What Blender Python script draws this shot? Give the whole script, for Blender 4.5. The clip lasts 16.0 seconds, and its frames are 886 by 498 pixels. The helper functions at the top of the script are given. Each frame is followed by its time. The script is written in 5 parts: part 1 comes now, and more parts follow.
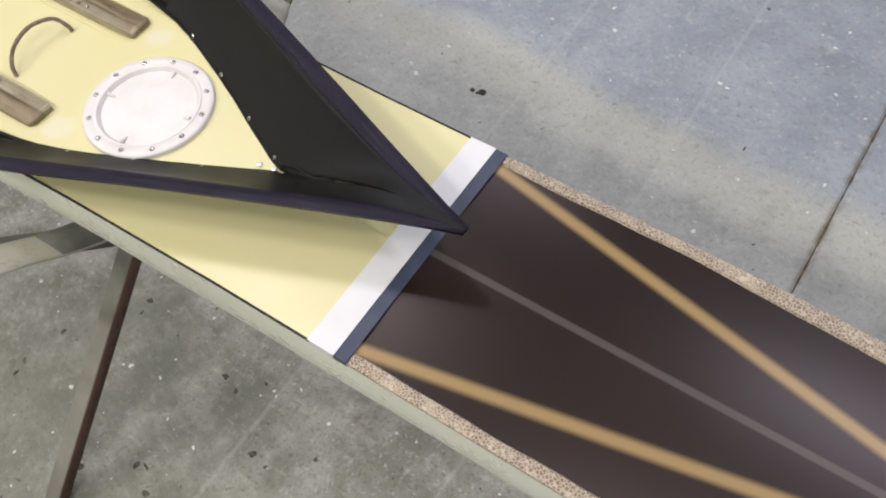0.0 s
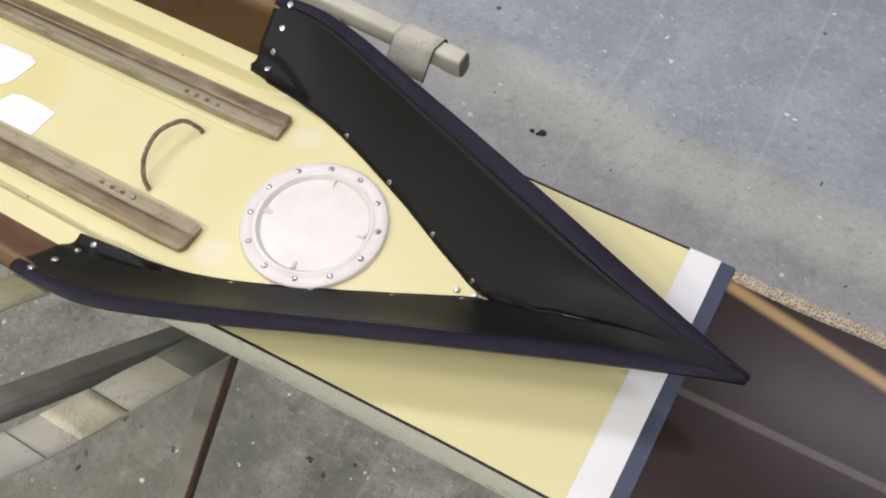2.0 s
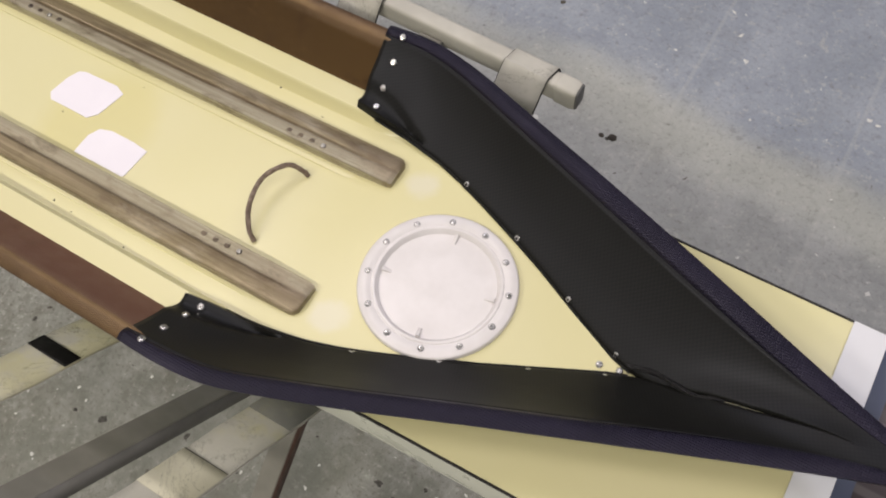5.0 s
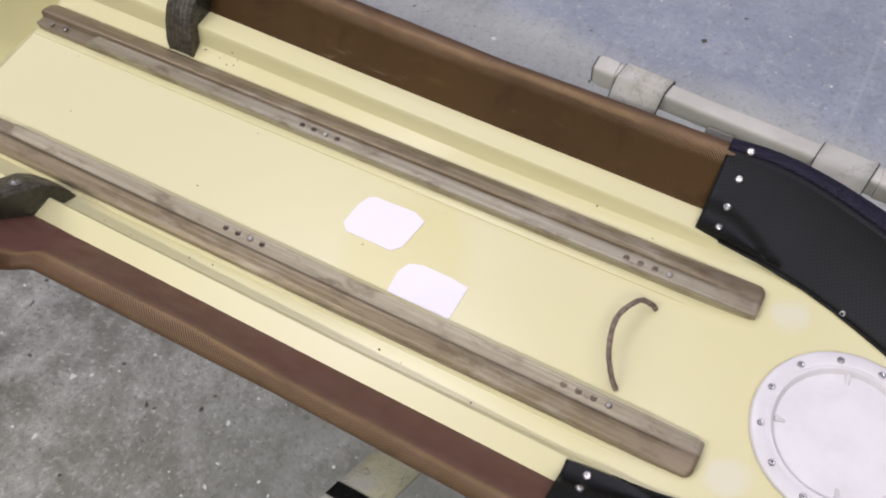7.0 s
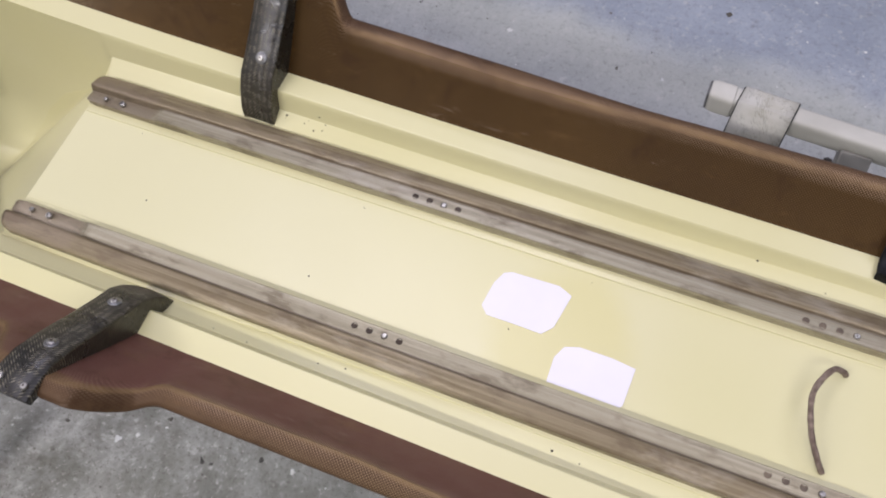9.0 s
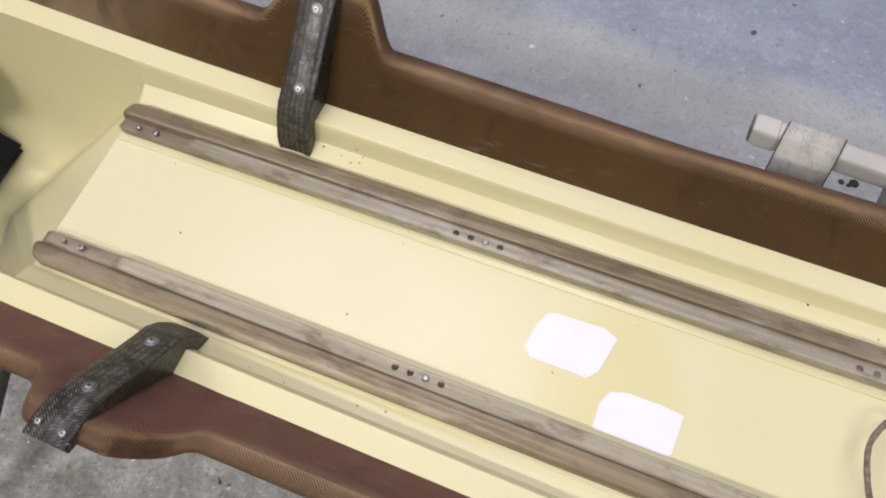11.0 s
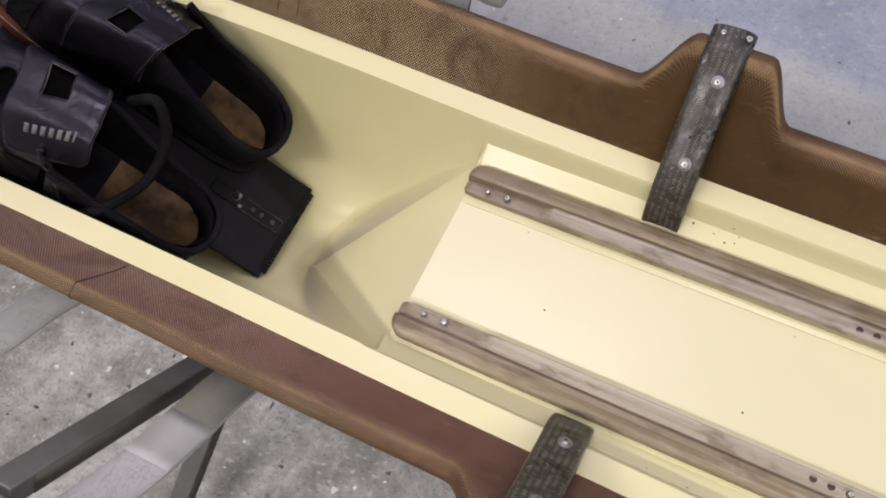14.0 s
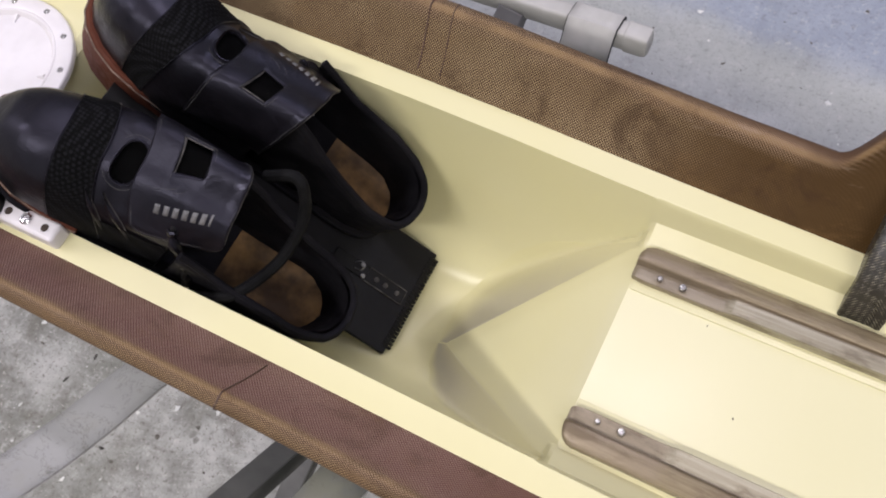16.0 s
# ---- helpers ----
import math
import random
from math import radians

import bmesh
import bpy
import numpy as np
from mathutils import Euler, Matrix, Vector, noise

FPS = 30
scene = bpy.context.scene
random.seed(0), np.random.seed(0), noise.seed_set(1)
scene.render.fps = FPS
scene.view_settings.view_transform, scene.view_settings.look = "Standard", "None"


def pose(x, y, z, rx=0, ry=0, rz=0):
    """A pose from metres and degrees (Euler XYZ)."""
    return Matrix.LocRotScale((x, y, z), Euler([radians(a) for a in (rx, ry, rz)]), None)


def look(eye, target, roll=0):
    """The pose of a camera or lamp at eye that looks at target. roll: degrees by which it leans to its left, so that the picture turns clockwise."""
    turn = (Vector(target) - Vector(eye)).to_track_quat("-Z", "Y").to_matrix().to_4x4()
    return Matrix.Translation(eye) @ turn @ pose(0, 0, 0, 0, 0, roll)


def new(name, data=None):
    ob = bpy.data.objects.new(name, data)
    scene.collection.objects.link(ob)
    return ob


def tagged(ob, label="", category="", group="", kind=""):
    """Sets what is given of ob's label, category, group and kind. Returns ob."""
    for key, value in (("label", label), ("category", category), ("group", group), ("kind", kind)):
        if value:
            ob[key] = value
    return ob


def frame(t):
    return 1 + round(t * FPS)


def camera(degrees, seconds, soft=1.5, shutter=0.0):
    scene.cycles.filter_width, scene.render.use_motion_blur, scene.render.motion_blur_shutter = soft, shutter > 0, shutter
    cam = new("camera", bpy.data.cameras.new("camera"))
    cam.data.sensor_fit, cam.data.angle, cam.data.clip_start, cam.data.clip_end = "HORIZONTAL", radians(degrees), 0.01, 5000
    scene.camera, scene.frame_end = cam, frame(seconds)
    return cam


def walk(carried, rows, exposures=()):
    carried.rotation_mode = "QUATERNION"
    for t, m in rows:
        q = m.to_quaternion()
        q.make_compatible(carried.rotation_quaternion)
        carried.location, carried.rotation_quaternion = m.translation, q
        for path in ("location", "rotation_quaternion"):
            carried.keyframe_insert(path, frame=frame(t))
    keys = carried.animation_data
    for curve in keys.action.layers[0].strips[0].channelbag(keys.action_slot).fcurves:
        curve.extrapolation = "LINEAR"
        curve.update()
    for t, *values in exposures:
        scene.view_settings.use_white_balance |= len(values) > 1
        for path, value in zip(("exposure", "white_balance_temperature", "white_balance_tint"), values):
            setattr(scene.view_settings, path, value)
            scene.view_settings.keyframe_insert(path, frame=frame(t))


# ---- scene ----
U = 0.87  # metres for one unit of the plan
cam = camera(53.6, 16.0, soft=2.0)
PATH = [
    (0, (1.704, -0.37, 1.64), (1.022, 0.462, -0.046), -6.5),
    (0.5, (1.609, -0.363, 1.637), (0.961, 0.466, -0.064), -6.3),
    (1, (1.519, -0.355, 1.635), (0.907, 0.496, -0.068), -4.7),
    (1.5, (1.437, -0.361, 1.636), (0.84, 0.503, -0.066), -4.7),
    (2, (1.379, -0.368, 1.64), (0.799, 0.511, -0.06), -4.2),
    (2.5, (1.342, -0.381, 1.642), (0.769, 0.508, -0.055), -3.5),
    (3, (1.311, -0.381, 1.638), (0.757, 0.519, -0.059), -2.4),
    (3.2, (1.298, -0.372, 1.639), (0.74, 0.521, -0.062), -2.6),
    (5.3, (1.172, -0.324, 1.629), (0.603, 0.481, -0.111), -5.2),
    (5.5, (1.136, -0.328, 1.633), (0.581, 0.482, -0.109), -5.3),
    (6, (1.037, -0.332, 1.641), (0.435, 0.451, -0.098), -9.7),
    (6.5, (0.919, -0.343, 1.645), (0.319, 0.442, -0.094), -9.9),
    (7, (0.834, -0.357, 1.646), (0.251, 0.45, -0.088), -8.6),
    (7.5, (0.731, -0.327, 1.664), (0.194, 0.434, -0.106), -9.2),
    (8, (0.671, -0.315, 1.656), (0.163, 0.449, -0.121), -10.6),
    (8.5, (0.651, -0.307, 1.638), (0.168, 0.484, -0.135), -9.9),
    (9, (0.604, -0.302, 1.64), (0.138, 0.468, -0.147), -10.1),
    (11.3, (0.542, -0.278, 1.642), (0.066, 0.492, -0.142), -9.8),
    (11.5, (0.53, -0.278, 1.641), (0.052, 0.491, -0.142), -9.8),
    (12, (0.485, -0.281, 1.653), (-0.001, 0.479, -0.132), -10.2),
    (12.5, (0.423, -0.289, 1.664), (-0.081, 0.463, -0.119), -11.1),
    (13, (0.355, -0.301, 1.671), (-0.162, 0.45, -0.109), -11.5),
    (13.5, (0.277, -0.31, 1.665), (-0.258, 0.427, -0.115), -12.3),
    (14, (0.205, -0.32, 1.662), (-0.338, 0.394, -0.125), -12.4),
    (14.5, (0.156, -0.321, 1.666), (-0.401, 0.389, -0.119), -12.5),
    (15, (0.1, -0.299, 1.656), (-0.47, 0.41, -0.125), -13.1),
    (15.5, (0.052, -0.281, 1.645), (-0.516, 0.417, -0.141), -13.6),
    (16, (0.016, -0.272, 1.636), (-0.541, 0.409, -0.16), -13.6),
]

# seconds, stops, kelvin, tint: the camera's own slow corrections
EXPOSURES = [
    (0, -0.06, 6600, 14.5), (0.5, 0.02, 6700, 14), (1, -0.2, 6700, 14), (2, -0.18, 6650, 14.5), (3, -0.16, 6700, 14.5), (5.5, -0.39, 6800, 19), (6, -0.31, 6500, 22), (7, -0.33, 6150, 22),
    (8, -0.37, 5750, 25), (9, -0.34, 6000, 23.5), (11.5, -0.25, 6200, 22), (13, -0.25, 6300, 22.5), (13.5, -0.25, 6350, 24), (14.5, -0.19, 6050, 27.5), (15, -0.08, 5950, 26), (16, -0.15, 6100, 23.5),
]
walk(cam, [(t, look(Vector(eye) * U, Vector(target) * U, roll)) for t, eye, target, roll in PATH], EXPOSURES)

# ---------------------------------------------------------------- light
world = bpy.data.worlds.new("workshop_air")
scene.world = world
world.use_nodes = True
world.node_tree.nodes["Background"].inputs[0].default_value = (0.75, 0.85, 1.0, 1)
world.node_tree.nodes["Background"].inputs[1].default_value = 0.15


def tube_lamp(x, y, z, watts, sx, sy, colour):
    lamp = bpy.data.lights.new("ceiling_tube", "AREA")
    lamp.shape, lamp.size, lamp.size_y, lamp.energy, lamp.color = "RECTANGLE", sx, sy, watts, colour
    ob = new("ceiling_tube", lamp)
    ob.location = (x, y, z)
    return ob


WARM = (1.0, 0.98, 0.88)
NEUTRAL, COOL = (1.0, 0.96, 0.975), (0.84, 0.86, 1.0)
tube_lamp(1.7, 0.0, 3.3, 17, 1.3, 0.16, NEUTRAL)
tube_lamp(-0.45, 0.72, 3.3, 23, 1.3, 0.16, NEUTRAL)
tube_lamp(0.5, -0.75, 3.3, 7, 1.3, 0.16, NEUTRAL)
tube_lamp(-2.6, -0.4, 3.3, 30, 1.3, 0.16, NEUTRAL)
# these two unseen tubes are added to brighten the near floor and hull side
tube_lamp(1.6, -1.9, 3.3, 47, 1.3, 0.16, WARM)
tube_lamp(-1.0, -1.9, 3.3, 68, 1.3, 0.16, WARM)
tube_lamp(2.15, 1.55, 3.3, 21, 1.3, 0.16, COOL)
tube_lamp(-0.4, 2.5, 3.3, 27, 1.3, 0.16, COOL)


# ---------------------------------------------------------------- materials
class Mat:
    """A node material in the making."""

    def __init__(self, name):
        self.m = bpy.data.materials.new(name)
        self.m.use_nodes = True
        self.t = self.m.node_tree
        self.b = self.t.nodes["Principled BSDF"]
        self.co = self.node("ShaderNodeTexCoord").outputs["Object"]

    def node(self, kind):
        return self.t.nodes.new(kind)

    def put(self, value, socket):
        if isinstance(value, (int, float)):
            socket.default_value = value
        elif isinstance(value, tuple):
            socket.default_value = (*value, 1) if len(value) == 3 and socket.type == "RGBA" else value
        else:
            self.t.links.new(value, socket)

    def noise(self, scale, detail=4.0, rough=0.6, stretch=None, dist=0.0):
        n = self.node("ShaderNodeTexNoise")
        n.inputs["Scale"].default_value, n.inputs["Detail"].default_value = scale, detail
        n.inputs["Roughness"].default_value, n.inputs["Distortion"].default_value = rough, dist
        self.put(self.stretched(stretch) if stretch else self.co, n.inputs["Vector"])
        return n.outputs["Fac"]

    def stretched(self, stretch):
        mp = self.node("ShaderNodeMapping")
        mp.inputs["Scale"].default_value = stretch
        self.put(self.co, mp.inputs["Vector"])
        return mp.outputs[0]

    def cells(self, scale, feature="F1", out="Distance", rand=1.0):
        n = self.node("ShaderNodeTexVoronoi")
        n.feature = feature
        n.inputs["Scale"].default_value, n.inputs["Randomness"].default_value = scale, rand
        self.put(self.co, n.inputs["Vector"])
        return n.outputs[out]

    def math(self, op, a, b=0.0, c=0.0):
        n = self.node("ShaderNodeMath")
        n.operation = op
        for v, sk in zip((a, b, c), n.inputs):
            self.put(v, sk)
        return n.outputs[0]

    def axes(self):
        n = self.node("ShaderNodeSeparateXYZ")
        self.put(self.co, n.inputs[0])
        return n.outputs

    def ramp(self, v, lo, hi, a=0.0, b=1.0):
        n = self.node("ShaderNodeMapRange")
        n.interpolation_type = "SMOOTHSTEP"
        for x, sk in zip((v, lo, hi, a, b), n.inputs):
            self.put(x, sk)
        return n.outputs[0]

    def mix(self, f, a, b):
        n = self.node("ShaderNodeMix")
        n.data_type = "RGBA"
        self.put(f, n.inputs[0]), self.put(a, n.inputs[6]), self.put(b, n.inputs[7])
        return n.outputs[2]

    def bump(self, h, strength, distance):
        n = self.node("ShaderNodeBump")
        n.inputs["Strength"].default_value, n.inputs["Distance"].default_value = strength, distance
        self.put(h, n.inputs["Height"])
        if self.b.inputs["Normal"].is_linked:
            self.put(self.b.inputs["Normal"].links[0].from_socket, n.inputs["Normal"])
        self.put(n.outputs[0], self.b.inputs["Normal"])
        return self

    def finish(self, colour, rough, metal=0.0, spec=0.5, coat=0.0):
        self.put(colour, self.b.inputs["Base Color"]), self.put(rough, self.b.inputs["Roughness"])
        self.put(metal, self.b.inputs["Metallic"]), self.put(spec, self.b.inputs["Specular IOR Level"])
        self.put(coat, self.b.inputs["Coat Weight"])
        return self


def plain(name, c1, c2, scale, rough, bump=0.2, metal=0.0, spec=0.5, depth=0.001, coat=0.0):
    k = Mat(name)
    big, fine = k.noise(scale), k.noise(scale * 9)
    c = k.mix(k.ramp(big, 0.35, 0.68), c1, c2)
    k.finish(c, k.ramp(fine, 0.3, 0.7, rough * 0.85, min(1, rough * 1.15)), metal, spec, coat)
    if bump:
        k.bump(fine, bump, depth)
    return k.m


COOL_EDGE = (0.945, 0.06)  # where the cool shade painted on the floor begins, and its slant


def make_concrete():
    k = Mat("worn_concrete")
    x, y, z = k.axes()
    big, mid, fine = k.noise(1.3, 5), k.noise(6, 7, 0.7), k.noise(75, 5, 0.7)
    base = k.mix(k.ramp(mid, 0.38, 0.62), (0.226, 0.228, 0.200), (0.485, 0.484, 0.452))
    base = k.mix(k.math("MULTIPLY", k.ramp(big, 0.42, 0.66), 0.6), base, (0.205, 0.212, 0.170))
    rough_mid = k.noise(19, 8, 0.78)
    base = k.mix(k.math("MULTIPLY", k.ramp(rough_mid, 0.5, 0.66), 0.5), base, (0.17, 0.155, 0.13))
    base = k.mix(k.math("MULTIPLY", k.ramp(rough_mid, 0.48, 0.36), 0.35), base, (0.545, 0.54, 0.51))
    # far floor's cool shade put into the colour, with a ragged edge and pale rim
    edge = k.math("ADD", k.math("ADD", y, k.math("MULTIPLY", x, COOL_EDGE[1])), k.math("MULTIPLY", k.math("SUBTRACT", k.noise(3.5, 5), 0.5), 0.14))
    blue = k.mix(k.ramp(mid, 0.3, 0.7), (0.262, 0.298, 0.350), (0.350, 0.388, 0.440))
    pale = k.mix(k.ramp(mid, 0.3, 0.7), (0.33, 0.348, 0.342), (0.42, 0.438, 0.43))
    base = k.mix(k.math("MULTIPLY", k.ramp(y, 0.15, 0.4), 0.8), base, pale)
    base = k.mix(k.math("MULTIPLY", k.ramp(edge, COOL_EDGE[0] - 0.05, COOL_EDGE[0] + 0.07), 0.9), base, blue)
    rim = k.ramp(k.math("ABSOLUTE", k.math("SUBTRACT", edge, COOL_EDGE[0] - 0.06)), 0.015, 0.11, 1.0, 0.0)
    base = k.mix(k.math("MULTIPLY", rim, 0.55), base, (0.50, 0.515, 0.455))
    # grain, scuffs, paint flecks and dark oil spots
    base = k.mix(k.math("MULTIPLY", k.ramp(fine, 0.5, 0.72), 0.35), base, (0.13, 0.13, 0.11))
    base = k.mix(k.math("MULTIPLY", k.ramp(k.noise(48, 4, 0.7), 0.57, 0.68), 0.4), base, (0.56, 0.55, 0.51))
    scuff = k.ramp(k.noise(14, 6, 0.75, dist=0.6), 0.60, 0.70)
    base = k.mix(k.math("MULTIPLY", scuff, 0.5), base, (0.52, 0.51, 0.47))
    blot = k.ramp(k.noise(8.5, 6, 0.7, dist=0.4), 0.57, 0.68)
    base = k.mix(k.math("MULTIPLY", k.math("MULTIPLY", blot, 0.55), k.ramp(y, 0.0, 0.4, 1.0, 0.25)), base, (0.14, 0.13, 0.10))
    grime = k.ramp(k.noise(30, 5, 0.8), 0.60, 0.70)
    base = k.mix(k.math("MULTIPLY", grime, 0.5), base, (0.12, 0.115, 0.095))
    pit = k.math("MULTIPLY", k.ramp(k.noise(130, 6, 0.8), 0.545, 0.61), k.ramp(y, 0.0, 0.5, 0.75, 0.25))
    base = k.mix(pit, base, (0.13, 0.118, 0.095))
    chip = k.math("MULTIPLY", k.ramp(k.noise(95, 5, 0.8), 0.575, 0.64), k.ramp(y, 0.0, 0.5, 0.7, 0.25))
    base = k.mix(chip, base, (0.60, 0.58, 0.53))
    ring = k.math("MULTIPLY", k.ramp(k.cells(9.0), 0.0, 0.10, 1.0, 0.0), k.ramp(k.noise(3.0, 3), 0.5, 0.62))
    base = k.mix(k.math("MULTIPLY", ring, 0.6), base, (0.12, 0.11, 0.09))
    # small clustered prints, darker at their rims
    cl = k.cells(30.0)
    spot = k.math("MULTIPLY", k.ramp(k.math("ADD", cl, k.math("MULTIPLY", k.noise(140, 4), 0.25)), 0.26, 0.36, 1.0, 0.0), k.ramp(k.noise(7.5, 3), 0.56, 0.64))
    base = k.mix(k.math("MULTIPLY", spot, k.ramp(y, 0.0, 0.5, 0.6, 0.25)), base, (0.115, 0.108, 0.088))
    smear = k.ramp(k.noise(3.2, 6, 0.72, dist=1.0, stretch=(1.0, 0.35, 1.0)), 0.48, 0.66)
    base = k.mix(k.math("MULTIPLY", smear, k.ramp(y, 0.0, 0.4, 0.38, 0.10)), base, (0.165, 0.17, 0.13))
    joint = k.math("MULTIPLY", k.ramp(k.math("ABSOLUTE", k.math("SUBTRACT", x, 1.50)), 0.002, 0.016, 1.0, 0.0), k.ramp(k.noise(16, 5), 0.4, 0.62))
    base = k.mix(k.math("MULTIPLY", joint, 0.75), base, (0.17, 0.15, 0.10))
    # a darker, ragged stretch of bare concrete on the near side
    dark_stretch = k.math("MULTIPLY", k.math("MULTIPLY", k.ramp(k.math("ADD", x, k.math("MULTIPLY", k.noise(4, 5), 0.3)), 0.10, 0.42), k.ramp(k.math("ADD", x, k.math("MULTIPLY", k.noise(3, 5), 0.4)), 0.85, 1.25, 1.0, 0.0)), k.ramp(y, -0.05, 0.1, 1.0, 0.0))
    base = k.mix(k.math("MULTIPLY", dark_stretch, k.ramp(k.noise(7, 5, 0.7), 0.35, 0.65, 0.25, 0.7)), base, (0.160, 0.170, 0.142))
    for at in (0.828, 1.166):
        seam = k.ramp(k.math("ABSOLUTE", k.math("SUBTRACT", x, at)), 0.002, 0.006, 0.16, 0.0)
        base = k.mix(seam, base, (0.56, 0.56, 0.52))
    k.finish(base, k.ramp(mid, 0.3, 0.7, 0.55, 0.85), 0, 0.35)
    k.bump(fine, 0.3, 0.002).bump(k.noise(22, 5), 0.25, 0.004)
    return k.m


def make_gelcoat():
    k = Mat("cream_gelcoat")
    c = k.mix(k.ramp(k.noise(1.7, 0.0), 0.3, 0.7), (0.640, 0.604, 0.325), (0.664, 0.632, 0.362))
    c = k.mix(k.math("MULTIPLY", k.ramp(k.noise(5.0, 0.5, 0.4), 0.4, 0.7), 0.35), c, (0.650, 0.615, 0.390))
    c = k.mix(k.math("MULTIPLY", k.ramp(k.noise(2.6, 0.5, 0.4), 0.5, 0.75), 0.36), c, (0.585, 0.562, 0.248))
    # handled and rubbed: long faint smears, yellowed margins
    smear = k.ramp(k.noise(4.2, 2, 0.45, dist=0.3, stretch=(0.55, 1.3, 1.3)), 0.46, 0.76)
    c = k.mix(k.math("MULTIPLY", smear, 0.32), c, (0.575, 0.552, 0.280))
    cloud = k.ramp(k.noise(8, 1.5, 0.4), 0.46, 0.74)
    c = k.mix(k.math("MULTIPLY", cloud, 0.22), c, (0.670, 0.643, 0.415))
    x, y, z = k.axes()
    # the seat deck's pale highlight is put into its colour
    seat = k.math("MULTIPLY", k.ramp(k.math("ABSOLUTE", y), 0.062, 0.045, 0.0, 1.0), k.ramp(k.math("ADD", x, k.math("MULTIPLY", k.noise(5, 2), 0.2)), 0.25, 0.62, 1.0, 0.0))
    c = k.mix(k.math("MULTIPLY", seat, k.ramp(z, 0.735, 0.746, 0.0, 0.55)), c, (0.650, 0.626, 0.400))
    # pale filler beyond the tracks' ends, yellowed glue round the patches
    near = lambda px, py, v: k.math("ADD", k.math("POWER", k.math("SUBTRACT", x, px), 2.0), k.math("POWER", k.math("SUBTRACT", v, py), 2.0))  # noqa: E731
    mottle = k.math("MULTIPLY", k.math("SUBTRACT", k.noise(22, 3), 0.5), 0.0010)
    pale = k.ramp(k.math("ADD", near(0.788, 0.075, k.math("ABSOLUTE", y)), mottle), 0.00008, 0.00045, 1.0, 0.0)
    c = k.mix(k.math("MULTIPLY", pale, 0.65), c, (0.67, 0.65, 0.52))
    glue = k.ramp(k.math("ADD", near(0.468, -0.013, y), k.math("MULTIPLY", mottle, 2.5)), 0.0018, 0.0052, 1.0, 0.0)
    c = k.mix(k.math("MULTIPLY", glue, 0.4), c, (0.61, 0.555, 0.215))
    k.finish(c, k.ramp(k.noise(9, 2, 0.5), 0.3, 0.7, 0.29, 0.35), 0, 0.5)
    k.bump(k.noise(7, 2, 0.4), 0.06, 0.004)
    return k.m


def make_weave():
    """Resin-soaked woven cloth whose threads run along and round the rail; "arc" is the way round it in metres."""
    k = Mat("brown_woven_rail")
    x, y, z = k.axes()
    at = k.node("ShaderNodeAttribute")
    at.attribute_name = "arc"
    arc = at.outputs["Fac"]
    f = 2 * math.pi / 0.0026
    wob = k.math("MULTIPLY", k.noise(14, 2), 3.0)
    u = k.math("ADD", k.math("MULTIPLY", x, f), wob)
    v = k.math("ADD", k.math("MULTIPLY", arc, f), k.math("MULTIPLY", wob, 0.6))
    lattice = k.math("MULTIPLY", k.math("SINE", k.math("MULTIPLY", k.math("ADD", u, v), 0.5)), k.math("SINE", k.math("MULTIPLY", k.math("SUBTRACT", u, v), 0.5)))
    # the cloth is filled smooth round the hump
    filled = k.math("MULTIPLY", k.ramp(x, 0.03, 0.075), k.ramp(x, 0.20, 0.26, 1.0, 0.0))
    w = k.math("MULTIPLY", k.ramp(k.math("ABSOLUTE", lattice), 0.36, 0.74), k.math("SUBTRACT", 1.0, k.math("MULTIPLY", filled, 0.75)))
    inner = k.ramp(arc, 0.064, 0.070, 1.0, 0.0)
    bare = k.math("MULTIPLY", k.ramp(k.math("ADD", x, k.math("MULTIPLY", k.noise(9, 3), 0.12)), -0.07, 0.09), k.math("MAXIMUM", k.math("MULTIPLY", inner, 0.965), k.ramp(k.noise(8, 4), 0.35, 0.6, 0.58, 0.86)))
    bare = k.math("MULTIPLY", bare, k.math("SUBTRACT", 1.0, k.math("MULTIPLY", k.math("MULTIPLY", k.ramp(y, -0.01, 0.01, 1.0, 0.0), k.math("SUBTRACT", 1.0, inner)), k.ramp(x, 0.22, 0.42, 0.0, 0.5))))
    worn = k.math("MULTIPLY", k.math("SUBTRACT", 1.0, bare), k.ramp(k.noise(7, 4), 0.25, 0.6, 0.55, 1.0))
    bronze = k.mix(k.ramp(k.noise(5, 5), 0.3, 0.7), (0.033, 0.0162, 0.0038), (0.056, 0.0295, 0.0070))
    thread = k.mix(k.ramp(k.noise(6, 5), 0.3, 0.7), (0.040, 0.020, 0.008), (0.064, 0.036, 0.018))
    pale = k.mix(k.ramp(k.noise(11, 4), 0.35, 0.65), (0.27, 0.200, 0.105), (0.39, 0.300, 0.168))
    pale = k.mix(k.math("MULTIPLY", k.math("SUBTRACT", 1.0, inner), 0.65), pale, (0.25, 0.17, 0.095))
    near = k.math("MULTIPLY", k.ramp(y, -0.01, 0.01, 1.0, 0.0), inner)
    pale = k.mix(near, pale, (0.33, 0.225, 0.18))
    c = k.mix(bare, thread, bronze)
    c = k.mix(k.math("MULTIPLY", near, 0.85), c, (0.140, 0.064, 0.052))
    top = k.math("SUBTRACT", 1.0, inner)
    c = k.mix(k.math("MULTIPLY", top, k.math("MULTIPLY", bare, 0.55)), c, (0.120, 0.070, 0.044))
    c = k.mix(k.math("MULTIPLY", w, worn), c, pale)
    ridge = k.ramp(k.math("ABSOLUTE", k.math("SUBTRACT", arc, k.math("ADD", 0.0655, k.math("MULTIPLY", k.noise(12, 3), 0.007)))), 0.001, 0.0055, 1.0, 0.0)
